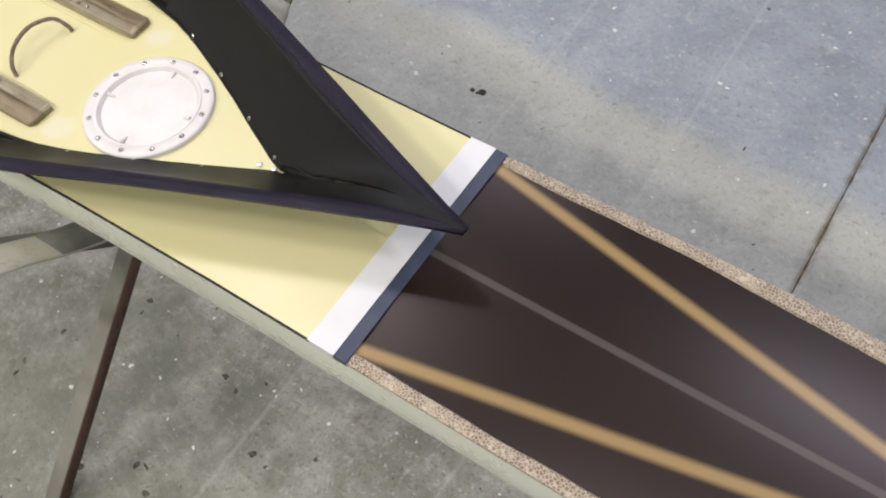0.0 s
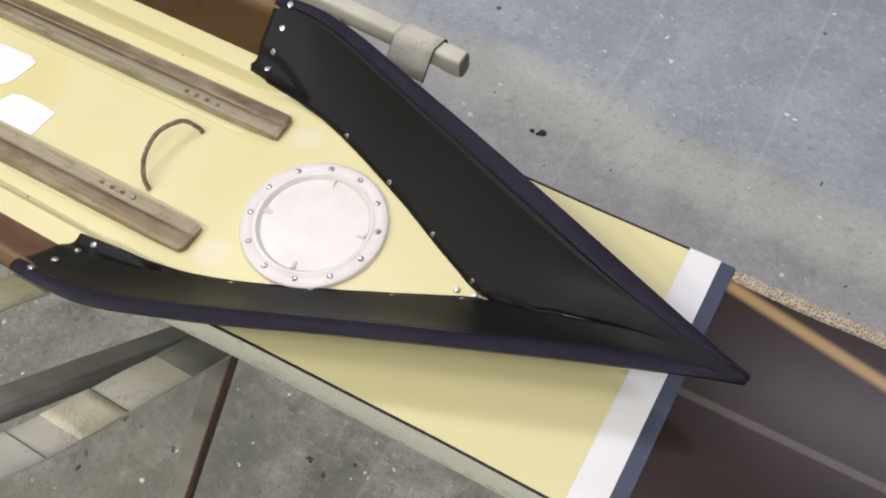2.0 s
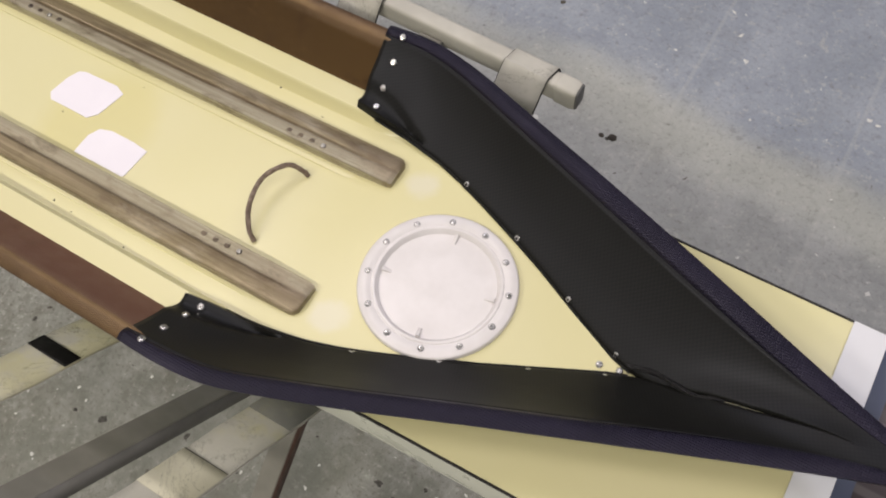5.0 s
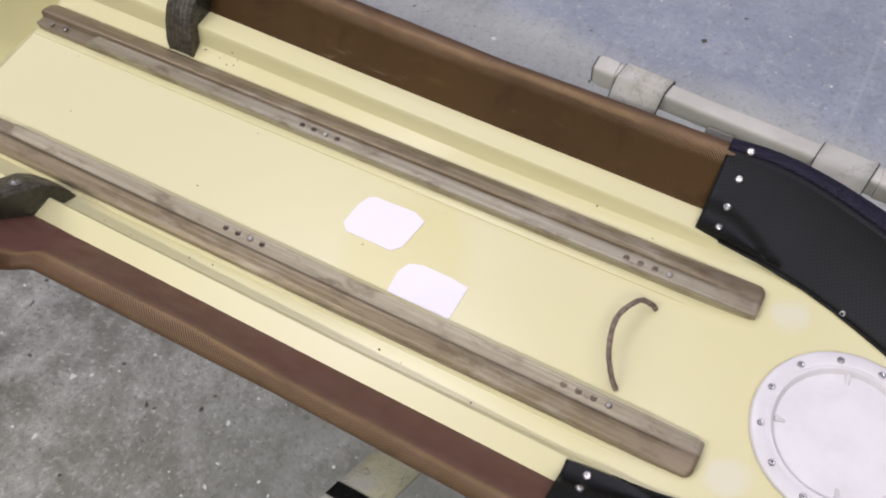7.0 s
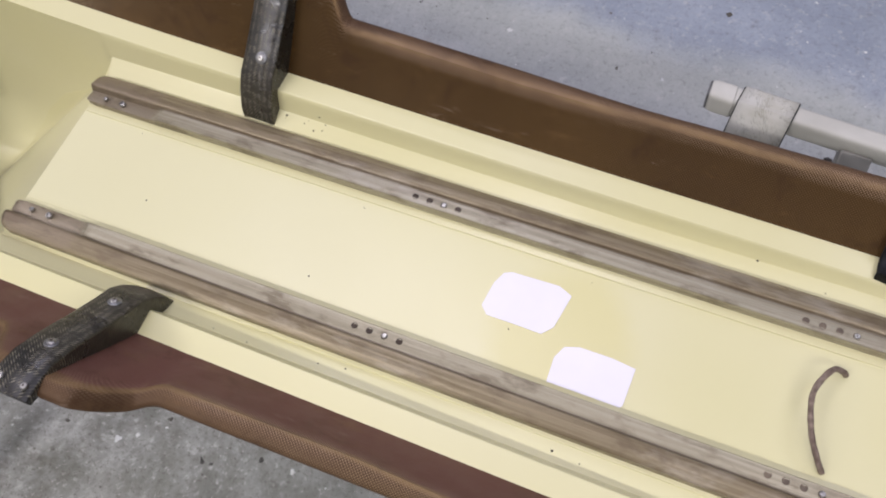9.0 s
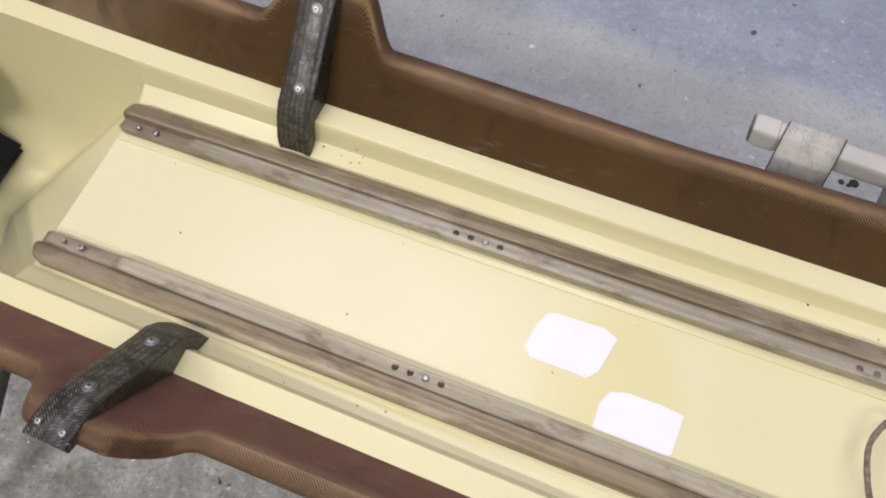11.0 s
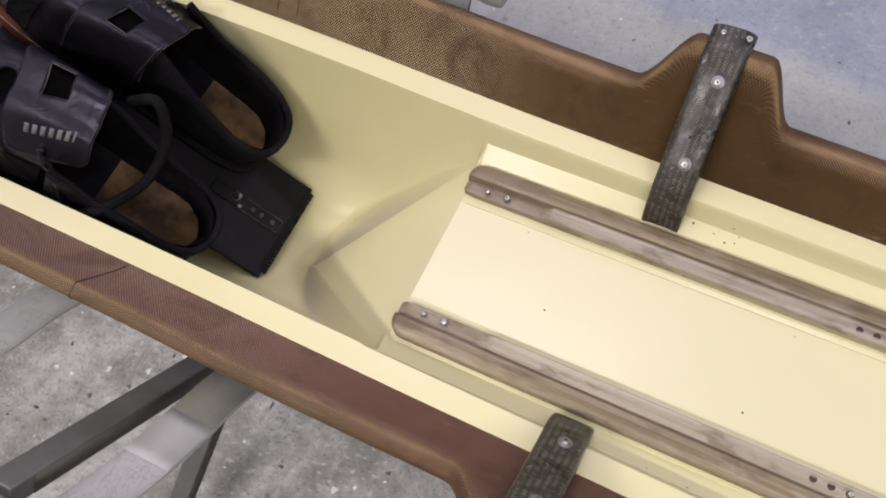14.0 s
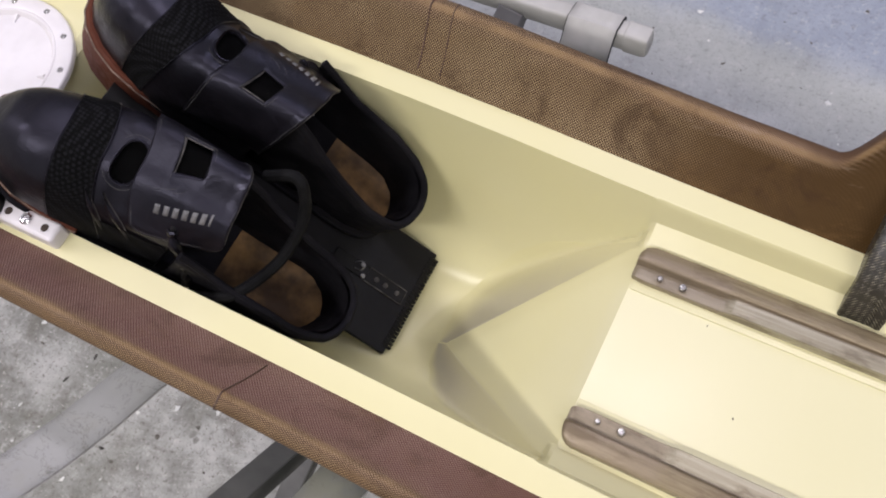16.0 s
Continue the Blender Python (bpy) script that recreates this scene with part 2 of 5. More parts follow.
    c = k.mix(k.math("MULTIPLY", ridge, k.ramp(k.noise(22, 4), 0.3, 0.6, 0.12, 0.5)), c, (0.29, 0.19, 0.085))
    # the cloth under the resin: faint thread, blotches and darker soaked veins
    c = k.mix(k.math("MULTIPLY", k.math("MULTIPLY", w, bare), 0.27), c, (0.15, 0.09, 0.04))
    soak = k.ramp(k.noise(17, 6, 0.72, dist=0.5), 0.50, 0.66)
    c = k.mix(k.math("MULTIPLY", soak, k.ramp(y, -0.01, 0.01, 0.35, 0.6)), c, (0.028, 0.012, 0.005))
    thin = k.ramp(k.noise(27, 6, 0.75, stretch=(0.6, 1.5, 1.5)), 0.54, 0.70)
    c = k.mix(k.math("MULTIPLY", thin, 0.24), c, (0.17, 0.098, 0.036))
    band = k.ramp(k.math("ABSOLUTE", k.math("SUBTRACT", arc, 0.068)), 0.004, 0.013, 1.0, 0.0)
    c = k.mix(k.math("MULTIPLY", k.math("MULTIPLY", band, w), k.ramp(k.noise(8, 3), 0.35, 0.6, 0.35, 0.8)), c, (0.33, 0.235, 0.155))
    scrape = k.math("MULTIPLY", k.ramp(k.noise(30, 5, 0.75, stretch=(0.5, 2, 2)), 0.62, 0.72), 0.20)
    c = k.mix(scrape, c, (0.34, 0.26, 0.19))
    k.finish(c, k.ramp(k.noise(40), 0.3, 0.7, 0.40, 0.58), 0, 0.25)
    k.put((1.0, 0.80, 0.58), k.b.inputs["Specular Tint"])
    k.bump(k.math("MULTIPLY", w, k.math("MAXIMUM", worn, 0.16)), 0.5, 0.0007).bump(k.noise(9, 3), 0.25, 0.004)
    return k.m


def make_carbon():
    k = Mat("black_carbon_twill")
    x, y, z = k.axes()
    f = 2 * math.pi / 0.0030
    a = k.math("SINE", k.math("MULTIPLY", k.math("ADD", x, k.math("MULTIPLY", y, 0.45)), f))
    b = k.math("SINE", k.math("MULTIPLY", k.math("SUBTRACT", k.math("MULTIPLY", x, 0.4), y), f))
    w = k.ramp(k.math("ADD", a, b), -1.2, 1.4)
    c = k.mix(w, (0.0068, 0.0070, 0.0056), (0.0120, 0.0118, 0.0100))
    k.finish(c, k.ramp(k.noise(6, 4), 0.3, 0.7, 0.40, 0.54), 0, 0.21)
    k.put((0.80, 0.84, 1.0), k.b.inputs["Specular Tint"])
    k.bump(w, 0.05, 0.0003).bump(k.noise(30, 3), 0.12, 0.002)
    return k.m


def make_lip():
    """Black cloth under satin resin, with its violet sheen put into the colours."""
    k = Mat("violet_black_satin_lip")
    x, y, z = k.axes()
    f = 2 * math.pi / 0.0040
    a = k.math("SINE", k.math("MULTIPLY", k.math("ADD", x, y), f))
    b = k.math("SINE", k.math("MULTIPLY", k.math("SUBTRACT", x, y), f))
    w = k.ramp(k.math("MULTIPLY", a, b), -0.5, 0.6)
    c = k.mix(k.ramp(k.noise(14, 4), 0.35, 0.65), (0.004, 0.0036, 0.008), (0.008, 0.0068, 0.015))
    c = k.mix(k.math("MULTIPLY", w, 0.7), c, (0.020, 0.018, 0.032))
    k.finish(c, k.ramp(k.noise(20, 4), 0.3, 0.7, 0.32, 0.46), 0, 0.24)
    k.put((0.80, 0.77, 1.0), k.b.inputs["Specular Tint"])
    k.bump(w, 0.6, 0.0006).bump(k.noise(26, 3), 0.15, 0.003)
    return k.m


def make_bar_weave():
    k = Mat("resin_soaked_carbon_braid")
    x, y, z = k.axes()
    f = 2 * math.pi / 0.0029
    s = k.math("ADD", k.math("ABSOLUTE", y), k.math("MULTIPLY", z, 0.6))
    a = k.math("SINE", k.math("MULTIPLY", k.math("ADD", k.math("ABSOLUTE", k.math("SUBTRACT", x, 0.135)), s), f))
    row = k.math("SINE", k.math("MULTIPLY", x, 2 * math.pi / 0.0052))
    w = k.math("MULTIPLY", k.ramp(k.math("ADD", a, k.math("MULTIPLY", row, 0.5)), 0.1, 1.2), k.ramp(k.noise(95, 3, stretch=(1, 2, 2)), 0.38, 0.62))
    c = k.mix(k.ramp(k.noise(16), 0.3, 0.7), (0.010, 0.010, 0.009), (0.034, 0.030, 0.021))
    c = k.mix(w, c, (0.225, 0.205, 0.145))
    k.finish(c, k.ramp(k.noise(30), 0.3, 0.7, 0.24, 0.42), k.math("MULTIPLY", w, 0.2), 0.5)
    k.bump(w, 0.6, 0.0009).bump(k.noise(22, 3), 0.4, 0.005)
    return k.m


def make_track():
    k = Mat("stained_grey_brown_track_metal")
    x, y, z = k.axes()
    ay = k.math("ABSOLUTE", y)
    run = k.noise(3, 5, 0.7, stretch=(1.0, 90, 90))
    fine = k.noise(8, 4, 0.7, stretch=(2.5, 260, 260))
    flange = k.ramp(ay, 0.0717, 0.0733)
    inner = k.mix(k.ramp(run, 0.32, 0.68), (0.270, 0.240, 0.160), (0.400, 0.365, 0.265))
    outer = k.mix(k.ramp(run, 0.32, 0.68), (0.140, 0.106, 0.054), (0.275, 0.226, 0.138))
    c = k.mix(flange, inner, outer)
    c = k.mix(k.math("MULTIPLY", k.ramp(fine, 0.5, 0.75), 0.35), c, (0.10, 0.072, 0.045))
    c = k.mix(k.math("MULTIPLY", k.ramp(k.math("ABSOLUTE", k.math("SUBTRACT", ay, 0.0725)), 0.0006, 0.002, 1.0, 0.0), 0.6), c, (0.09, 0.062, 0.038))
    ends = k.math("MAXIMUM", k.ramp(x, 0.030, 0.042, 1.0, 0.0), k.math("MULTIPLY", k.ramp(x, 0.66, 0.735), k.ramp(k.noise(26, 5), 0.35, 0.6)))
    c = k.mix(k.math("MULTIPLY", ends, 0.7), c, (0.215, 0.170, 0.112))
    c = k.mix(k.math("MULTIPLY", k.ramp(k.noise(19, 5, 0.7, stretch=(1, 2.5, 2.5)), 0.50, 0.66), 0.62), c, (0.105, 0.075, 0.04))
    wear = k.ramp(k.noise(11, 5, 0.7, stretch=(0.7, 2, 2)), 0.52, 0.70)
    c = k.mix(k.math("MULTIPLY", wear, 0.4), c, (0.47, 0.43, 0.345))
    k.finish(c, k.ramp(fine, 0.3, 0.7, 0.26, 0.44), 0.3, 0.45)
    k.bump(fine, 0.25, 0.0006)
    return k.m


def make_film():
    """Dark see-through deck film over pale stiffening ribbons."""
    k = Mat("dark_deck_film")
    x, y, z = k.axes()
    ay = k.math("ABSOLUTE", y)
    line = k.math("SUBTRACT", 0.113, k.math("MULTIPLY", k.math("SUBTRACT", x, 1.205), 0.2))
    off = k.math("ABSOLUTE", k.math("SUBTRACT", ay, line))
    ribbon = k.ramp(off, 0.0015, 0.0095, 1.0, 0.0)
    mid = k.ramp(ay, 0.0022, 0.0048, 1.0, 0.0)
    c = k.mix(k.ramp(k.noise(4, 3), 0.3, 0.7), (0.0105, 0.0056, 0.0042), (0.0180, 0.0098, 0.0078))
    c = k.mix(k.math("MULTIPLY", mid, 0.75), c, (0.085, 0.074, 0.07))
    c = k.mix(k.math("MULTIPLY", ribbon, 0.85), c, (0.34, 0.235, 0.105))
    k.finish(c, k.ramp(k.noise(3, 2), 0.3, 0.7, 0.28, 0.30), 0, 0.38)
    k.put((1.0, 0.92, 0.90), k.b.inputs["Specular Tint"])
    k.bump(k.noise(120, 2), 0.03, 0.0005)
    return k.m


def make_honeycomb():
    k = Mat("sanded_honeycomb_edge")
    d = k.cells(330, "DISTANCE_TO_EDGE")
    w = k.ramp(d, 0.04, 0.22)
    c = k.mix(w, (0.54, 0.47, 0.39), (0.24, 0.185, 0.125))
    c = k.mix(k.math("MULTIPLY", k.ramp(k.noise(40), 0.45, 0.65), 0.5), c, (0.60, 0.52, 0.40))
    k.finish(c, 0.8, 0, 0.3)
    k.bump(w, 0.7, -0.002)
    return k.m


def make_leather(name, c1, c2, rough, spec=0.42):
    k = Mat(name)
    c = k.mix(k.ramp(k.noise(24, 5), 0.35, 0.7), c1, c2)
    k.finish(c, k.ramp(k.noise(14, 4), 0.3, 0.7, rough * 0.75, rough * 1.3), 0, spec)
    k.put((0.76, 0.76, 1.0), k.b.inputs["Specular Tint"])
    k.bump(k.cells(420), 0.16, 0.0005).bump(k.noise(20, 3), 0.25, 0.004).bump(k.noise(55, 4, 0.6, dist=1.2), 0.30, 0.0022)
    return k.m


def make_mesh_cloth():
    k = Mat("black_mesh_cloth")
    d = k.cells(300, rand=0.1)
    k.finish(k.mix(k.ramp(d, 0.2, 0.6), (0.010, 0.010, 0.011), (0.002, 0.002, 0.002)), 0.85, 0, 0.06)
    k.bump(d, 0.6, -0.001)
    return k.m


def make_canvas(name, c1, c2, stain=(0.60, 0.56, 0.30)):
    k = Mat(name)
    c = k.mix(k.ramp(k.noise(3, 5), 0.35, 0.65), c1, c2)
    c = k.mix(k.math("MULTIPLY", k.ramp(k.noise(6, 5, 0.7), 0.50, 0.64), 0.7), c, stain)
    c = k.mix(k.math("MULTIPLY", k.ramp(k.noise(21, 5, 0.8), 0.60, 0.7), 0.7), c, (0.12, 0.12, 0.10))
    crease = k.ramp(k.math("ABSOLUTE", k.math("SUBTRACT", k.noise(9, 6, 0.75, dist=1.5), 0.5)), 0.0, 0.012, 1.0, 0.0)
    c = k.mix(k.math("MULTIPLY", crease, 0.4), c, (0.13, 0.125, 0.10))
    c = k.mix(k.math("MULTIPLY", k.ramp(k.noise(60, 5, 0.8), 0.55, 0.68), 0.35), c, (0.26, 0.25, 0.21))
    k.finish(c, 0.85, 0, 0.25)
    k.bump(k.noise(220, 2), 0.3, 0.0008)
    return k.m


def make_greyed():
    """Gelcoat that turns grey where the attribute "worn" is high."""
    k = Mat("gelcoat_turning_grey")
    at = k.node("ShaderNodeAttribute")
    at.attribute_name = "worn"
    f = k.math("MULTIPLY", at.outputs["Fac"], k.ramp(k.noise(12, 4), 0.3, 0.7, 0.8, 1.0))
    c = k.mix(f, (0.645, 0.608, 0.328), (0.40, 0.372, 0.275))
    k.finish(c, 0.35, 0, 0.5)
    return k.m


M_GREYED = make_greyed()
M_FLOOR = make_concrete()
M_CREAM = make_gelcoat()
M_RAIL = make_weave()
M_CARBON = make_carbon()
M_BRAID = make_bar_weave()
M_TRACK = make_track()
M_FILM = make_film()
M_COMB = make_honeycomb()
M_LEATHER = make_leather("scuffed_black_leather", (0.0028, 0.0026, 0.0030), (0.0072, 0.0064, 0.0082), 0.38, 0.30)
M_LINING = make_leather("black_padded_lining", (0.0045, 0.0042, 0.0042), (0.0095, 0.009, 0.009), 0.8, 0.15)
M_MESH = make_mesh_cloth()
M_SOLE = plain("red_brown_sole", (0.055, 0.015, 0.007), (0.090, 0.026, 0.012), 18, 0.7, spec=0.2)
M_INSOLE = plain("worn_tan_insole", (0.045, 0.023, 0.006), (0.20, 0.112, 0.034), 22, 0.6, spec=0.25)
M_HULL = plain("pale_green_white_hull", (0.72, 0.75, 0.65), (0.77, 0.79, 0.71), 3, 0.3, 0.05)
M_WHITE = plain("white_plastic", (0.64, 0.622, 0.612), (0.72, 0.702, 0.698), 17, 0.35, 0.08)
M_TAPE = plain("white_tape", (0.66, 0.675, 0.70), (0.71, 0.725, 0.75), 9, 0.5, 0.1)
M_NAVY = plain("navy_tape", (0.030, 0.041, 0.076), (0.045, 0.060, 0.105), 9, 0.45, 0.1)
M_PAPER = plain("bright_white_patch", (0.77, 0.75, 0.80), (0.80, 0.78, 0.83), 12, 0.5, 0.05)
M_STEEL = plain("bright_steel", (0.60, 0.60, 0.60), (0.75, 0.74, 0.72), 60, 0.28, 0.1, 1.0)
M_BOLT = plain("weathered_steel_bolt", (0.34, 0.33, 0.31), (0.52, 0.51, 0.48), 70, 0.36, 0.15, 1.0)
M_DULL = plain("dull_steel", (0.20, 0.20, 0.20), (0.33, 0.33, 0.32), 60, 0.4, 0.1, 0.8)
M_HOLE = plain("dark_hole", (0.035, 0.024, 0.015), (0.06, 0.043, 0.03), 80, 0.8)
M_PLUG = plain("filled_hole", (0.085, 0.062, 0.040), (0.17, 0.13, 0.088), 90, 0.6)
M_BLACK = plain("black_plastic", (0.003, 0.003, 0.003), (0.006, 0.0055, 0.0055), 20, 0.5, 0.2, spec=0.18)
M_CORD = plain("brown_cord", (0.12, 0.085, 0.062), (0.26, 0.20, 0.155), 160, 0.85, 0.5)
M_BCORD = plain("black_cord", (0.003, 0.003, 0.003), (0.006, 0.006, 0.006), 160, 0.8, 0.5, spec=0.15)
M_WORN = plain("worn_grey_leather_edge", (0.022, 0.020, 0.018), (0.10, 0.092, 0.082), 90, 0.7)
M_STITCH = plain("grey_thread", (0.035, 0.034, 0.034), (0.06, 0.058, 0.056), 90, 0.8)
M_MARK = plain("silver_print", (0.10, 0.10, 0.098), (0.16, 0.158, 0.152), 60, 0.6)
M_CANVAS = make_canvas("grubby_canvas_strap", (0.40, 0.396, 0.355), (0.55, 0.542, 0.49), (0.52, 0.50, 0.30))
M_PATCH = plain("lilac_grey_patch", (0.39, 0.392, 0.39), (0.48, 0.482, 0.48), 12, 0.85, 0.3)
M_CANVAS_GREY = make_canvas("greyed_canvas_strap", (0.33, 0.333, 0.328), (0.46, 0.465, 0.462), (0.40, 0.40, 0.37))
M_BAR = plain("grey_painted_tube", (0.36, 0.355, 0.32), (0.47, 0.465, 0.43), 9, 0.5, 0.3)
M_BAR_PALE = plain("pale_scuffed_bar_paint", (0.42, 0.41, 0.355), (0.55, 0.54, 0.475), 8, 0.6, 0.3)
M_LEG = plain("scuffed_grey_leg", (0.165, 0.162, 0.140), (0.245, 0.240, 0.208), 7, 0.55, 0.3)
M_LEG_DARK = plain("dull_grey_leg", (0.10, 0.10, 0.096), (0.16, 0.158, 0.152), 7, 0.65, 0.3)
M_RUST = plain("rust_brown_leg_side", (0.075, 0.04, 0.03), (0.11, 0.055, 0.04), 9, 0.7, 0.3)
M_LEGSIDE = plain("shaded_leg_side", (0.035, 0.036, 0.03), (0.055, 0.055, 0.045), 9, 0.6, 0.3)
M_WEB = plain("grey_webbing", (0.33, 0.33, 0.30), (0.45, 0.445, 0.41), 14, 0.75, 0.4)
M_WEB_PALE = make_canvas("pale_dirty_webbing", (0.40, 0.395, 0.345), (0.54, 0.53, 0.475), (0.38, 0.365, 0.29))
M_LIP = make_lip()
M_LAP = plain("dark_lap_line", (0.055, 0.028, 0.016), (0.08, 0.042, 0.025), 50, 0.5)
M_VOID = plain("black_cloth_void", (0.0012, 0.0012, 0.0012), (0.002, 0.002, 0.002), 90, 0.9, 0.2, spec=0.03)
M_STAIN = make_canvas("yellowed_canvas", (0.50, 0.485, 0.37), (0.60, 0.585, 0.49), (0.54, 0.53, 0.24))
M_DARK_CANVAS = make_canvas("dark_grey_canvas", (0.10, 0.105, 0.095), (0.17, 0.175, 0.165), (0.20, 0.20, 0.15))
M_SEAM = plain("black_seam", (0.012, 0.011, 0.010), (0.02, 0.018, 0.016), 30, 0.6)
M_GLUE = plain("black_sealant", (0.006, 0.006, 0.006), (0.010, 0.010, 0.010), 60, 0.42, 0.6, spec=0.25, depth=0.003)
M_WALL = plain("painted_wall", (0.76, 0.765, 0.76), (0.81, 0.815, 0.81), 1.5, 0.8)
M_SPECK = plain("spilt_paint_fleck", (0.62, 0.63, 0.60), (0.74, 0.74, 0.68), 40, 0.6)
M_DIRT = plain("trodden_dirt_spot", (0.085, 0.078, 0.064), (0.13, 0.12, 0.10), 60, 0.9)
M_DUST = plain("brown_joint_dust", (0.085, 0.065, 0.042), (0.16, 0.13, 0.09), 60, 0.95)
M_OIL = plain("dried_oil", (0.030, 0.028, 0.022), (0.10, 0.095, 0.08), 130, 0.7)
M_GRIT = plain("dark_grit", (0.03, 0.026, 0.02), (0.06, 0.05, 0.04), 40, 0.9)


# ---------------------------------------------------------------- building helpers
def thing(name, label, category, group="", kind=""):
    return tagged(new(name), label, category, group, kind)


def part(name, bm, material, parent=None, label="", smooth=True, crisp=38):
    """Links a bmesh, drawn in plan units, as one mesh under its parent."""
    bmesh.ops.remove_doubles(bm, verts=bm.verts, dist=1e-6)
    bmesh.ops.recalc_face_normals(bm, faces=bm.faces)
    bm.transform(Matrix.Scale(U, 4))
    me = bpy.data.meshes.new(name)
    bm.to_mesh(me)
    bm.free()
    me.materials.append(material)
    if smooth:
        me.set_sharp_from_angle(angle=radians(crisp))
        me.polygons.foreach_set("use_smooth", [True] * len(me.polygons))
    ob = new(name, me)
    ob.parent = parent
    return tagged(ob, label)


def thick(ob, metres, offset=-1.0):
    md = ob.modifiers.new("thickness", "SOLIDIFY")
    md.thickness, md.offset = metres * U, offset
    return ob


def bevel(ob, metres, segments=2):
    md = ob.modifiers.new("soft_edges", "BEVEL")
    md.width, md.segments, md.limit_method, md.angle_limit = metres * U, segments, "ANGLE", radians(35)
    return ob


def lerp(x, table):
    """A value from a table of (x, value) pairs."""
    if x <= table[0][0]:
        return table[0][1]
    for (a, va), (b, vb) in zip(table, table[1:]):
        if x <= b:
            return va + (vb - va) * (x - a) / (b - a)
    return table[-1][1]


def soft(x, a, b):
    t = min(1.0, max(0.0, (x - a) / (b - a)))
    return t * t * (3 - 2 * t)


def frange(a, b, n):
    return [a + (b - a) * i / (n - 1) for i in range(n)]


def grid(rows, bm=None, ring=False, caps=False, skip=None):
    """A sheet through rows of points."""
    bm = bm or bmesh.new()
    vs = [[bm.verts.new(p) for p in row] for row in rows]
    for i, (r, s) in enumerate(zip(vs, vs[1:])):
        n = len(r)
        for j in range(n if ring else n - 1):
            if skip and skip(i, j):
                continue
            quad = [r[j], r[(j + 1) % n], s[(j + 1) % n], s[j]]
            if len({tuple(v.co) for v in quad}) > 2:
                bm.faces.new(quad)
    if caps:
        bm.faces.new(vs[0])
        bm.faces.new(vs[-1])
    return bm


def box(x0, x1, y0, y1, z0, z1, bm=None):
    ring = lambda z: [(x0, y0, z), (x1, y0, z), (x1, y1, z), (x0, y1, z)]  # noqa: E731
    return grid([ring(z0), ring(z1)], bm, ring=True, caps=True)


def tube(path, r, sides=8, bm=None, ring=False):
    """A round tube along points; r is a number or one for each point."""
    path = [Vector(p) for p in path]
    rows, up = [], Vector((0.13, 0.21, 0.97))
    for i, p in enumerate(path):
        a, b = path[max(0, i - 1)], path[min(len(path) - 1, i + 1)]
        d = (b - a).normalized()
        s = d.cross(up).normalized()
        q = s.cross(d)
        rr = r[i] if isinstance(r, (list, tuple)) else r
        rows.append([p + rr * (math.cos(2 * math.pi * k / sides) * s + math.sin(2 * math.pi * k / sides) * q) for k in range(sides)])
    return grid(rows, bm, ring=True, caps=not ring)


def spline(points, n):
    """n points of a smooth curve through the given ones."""
    p = [Vector(q) for q in points]
    p = [2 * p[0] - p[1], *p, 2 * p[-1] - p[-2]]
    out = []
    for k in range(n):
        t = k / (n - 1) * (len(p) - 3)
        i = min(int(t), len(p) - 4)
        f = t - i
        a, b, c, d = p[i : i + 4]
        out.append(0.5 * (2 * b + (c - a) * f + (2 * a - 5 * b + 4 * c - d) * f * f + (3 * b - a - 3 * c + d) * f**3))
    return out


def disc(centre, normal, profile, sides=16, bm=None):
    """A turned shape: profile of (radius, height) pairs about a normal."""
    c, n = Vector(centre), Vector(normal).normalized()
    a = n.orthogonal().normalized()
    b = n.cross(a)
    rows = [[c + h * n + r * (math.cos(2 * math.pi * k / sides) * a + math.sin(2 * math.pi * k / sides) * b) for k in range(sides)] for r, h in profile]
    return grid(rows, bm, ring=True, caps=True)


def screw(centre, normal, r, parent, name="screw", material=None):
    bm = disc(centre, normal, [(r, -0.002), (r, r * 0.35), (r * 0.75, r * 0.62), (r * 0.34, r * 0.66), (r * 0.28, r * 0.2)], 10)
    return part(name, bm, material or M_STEEL, parent)


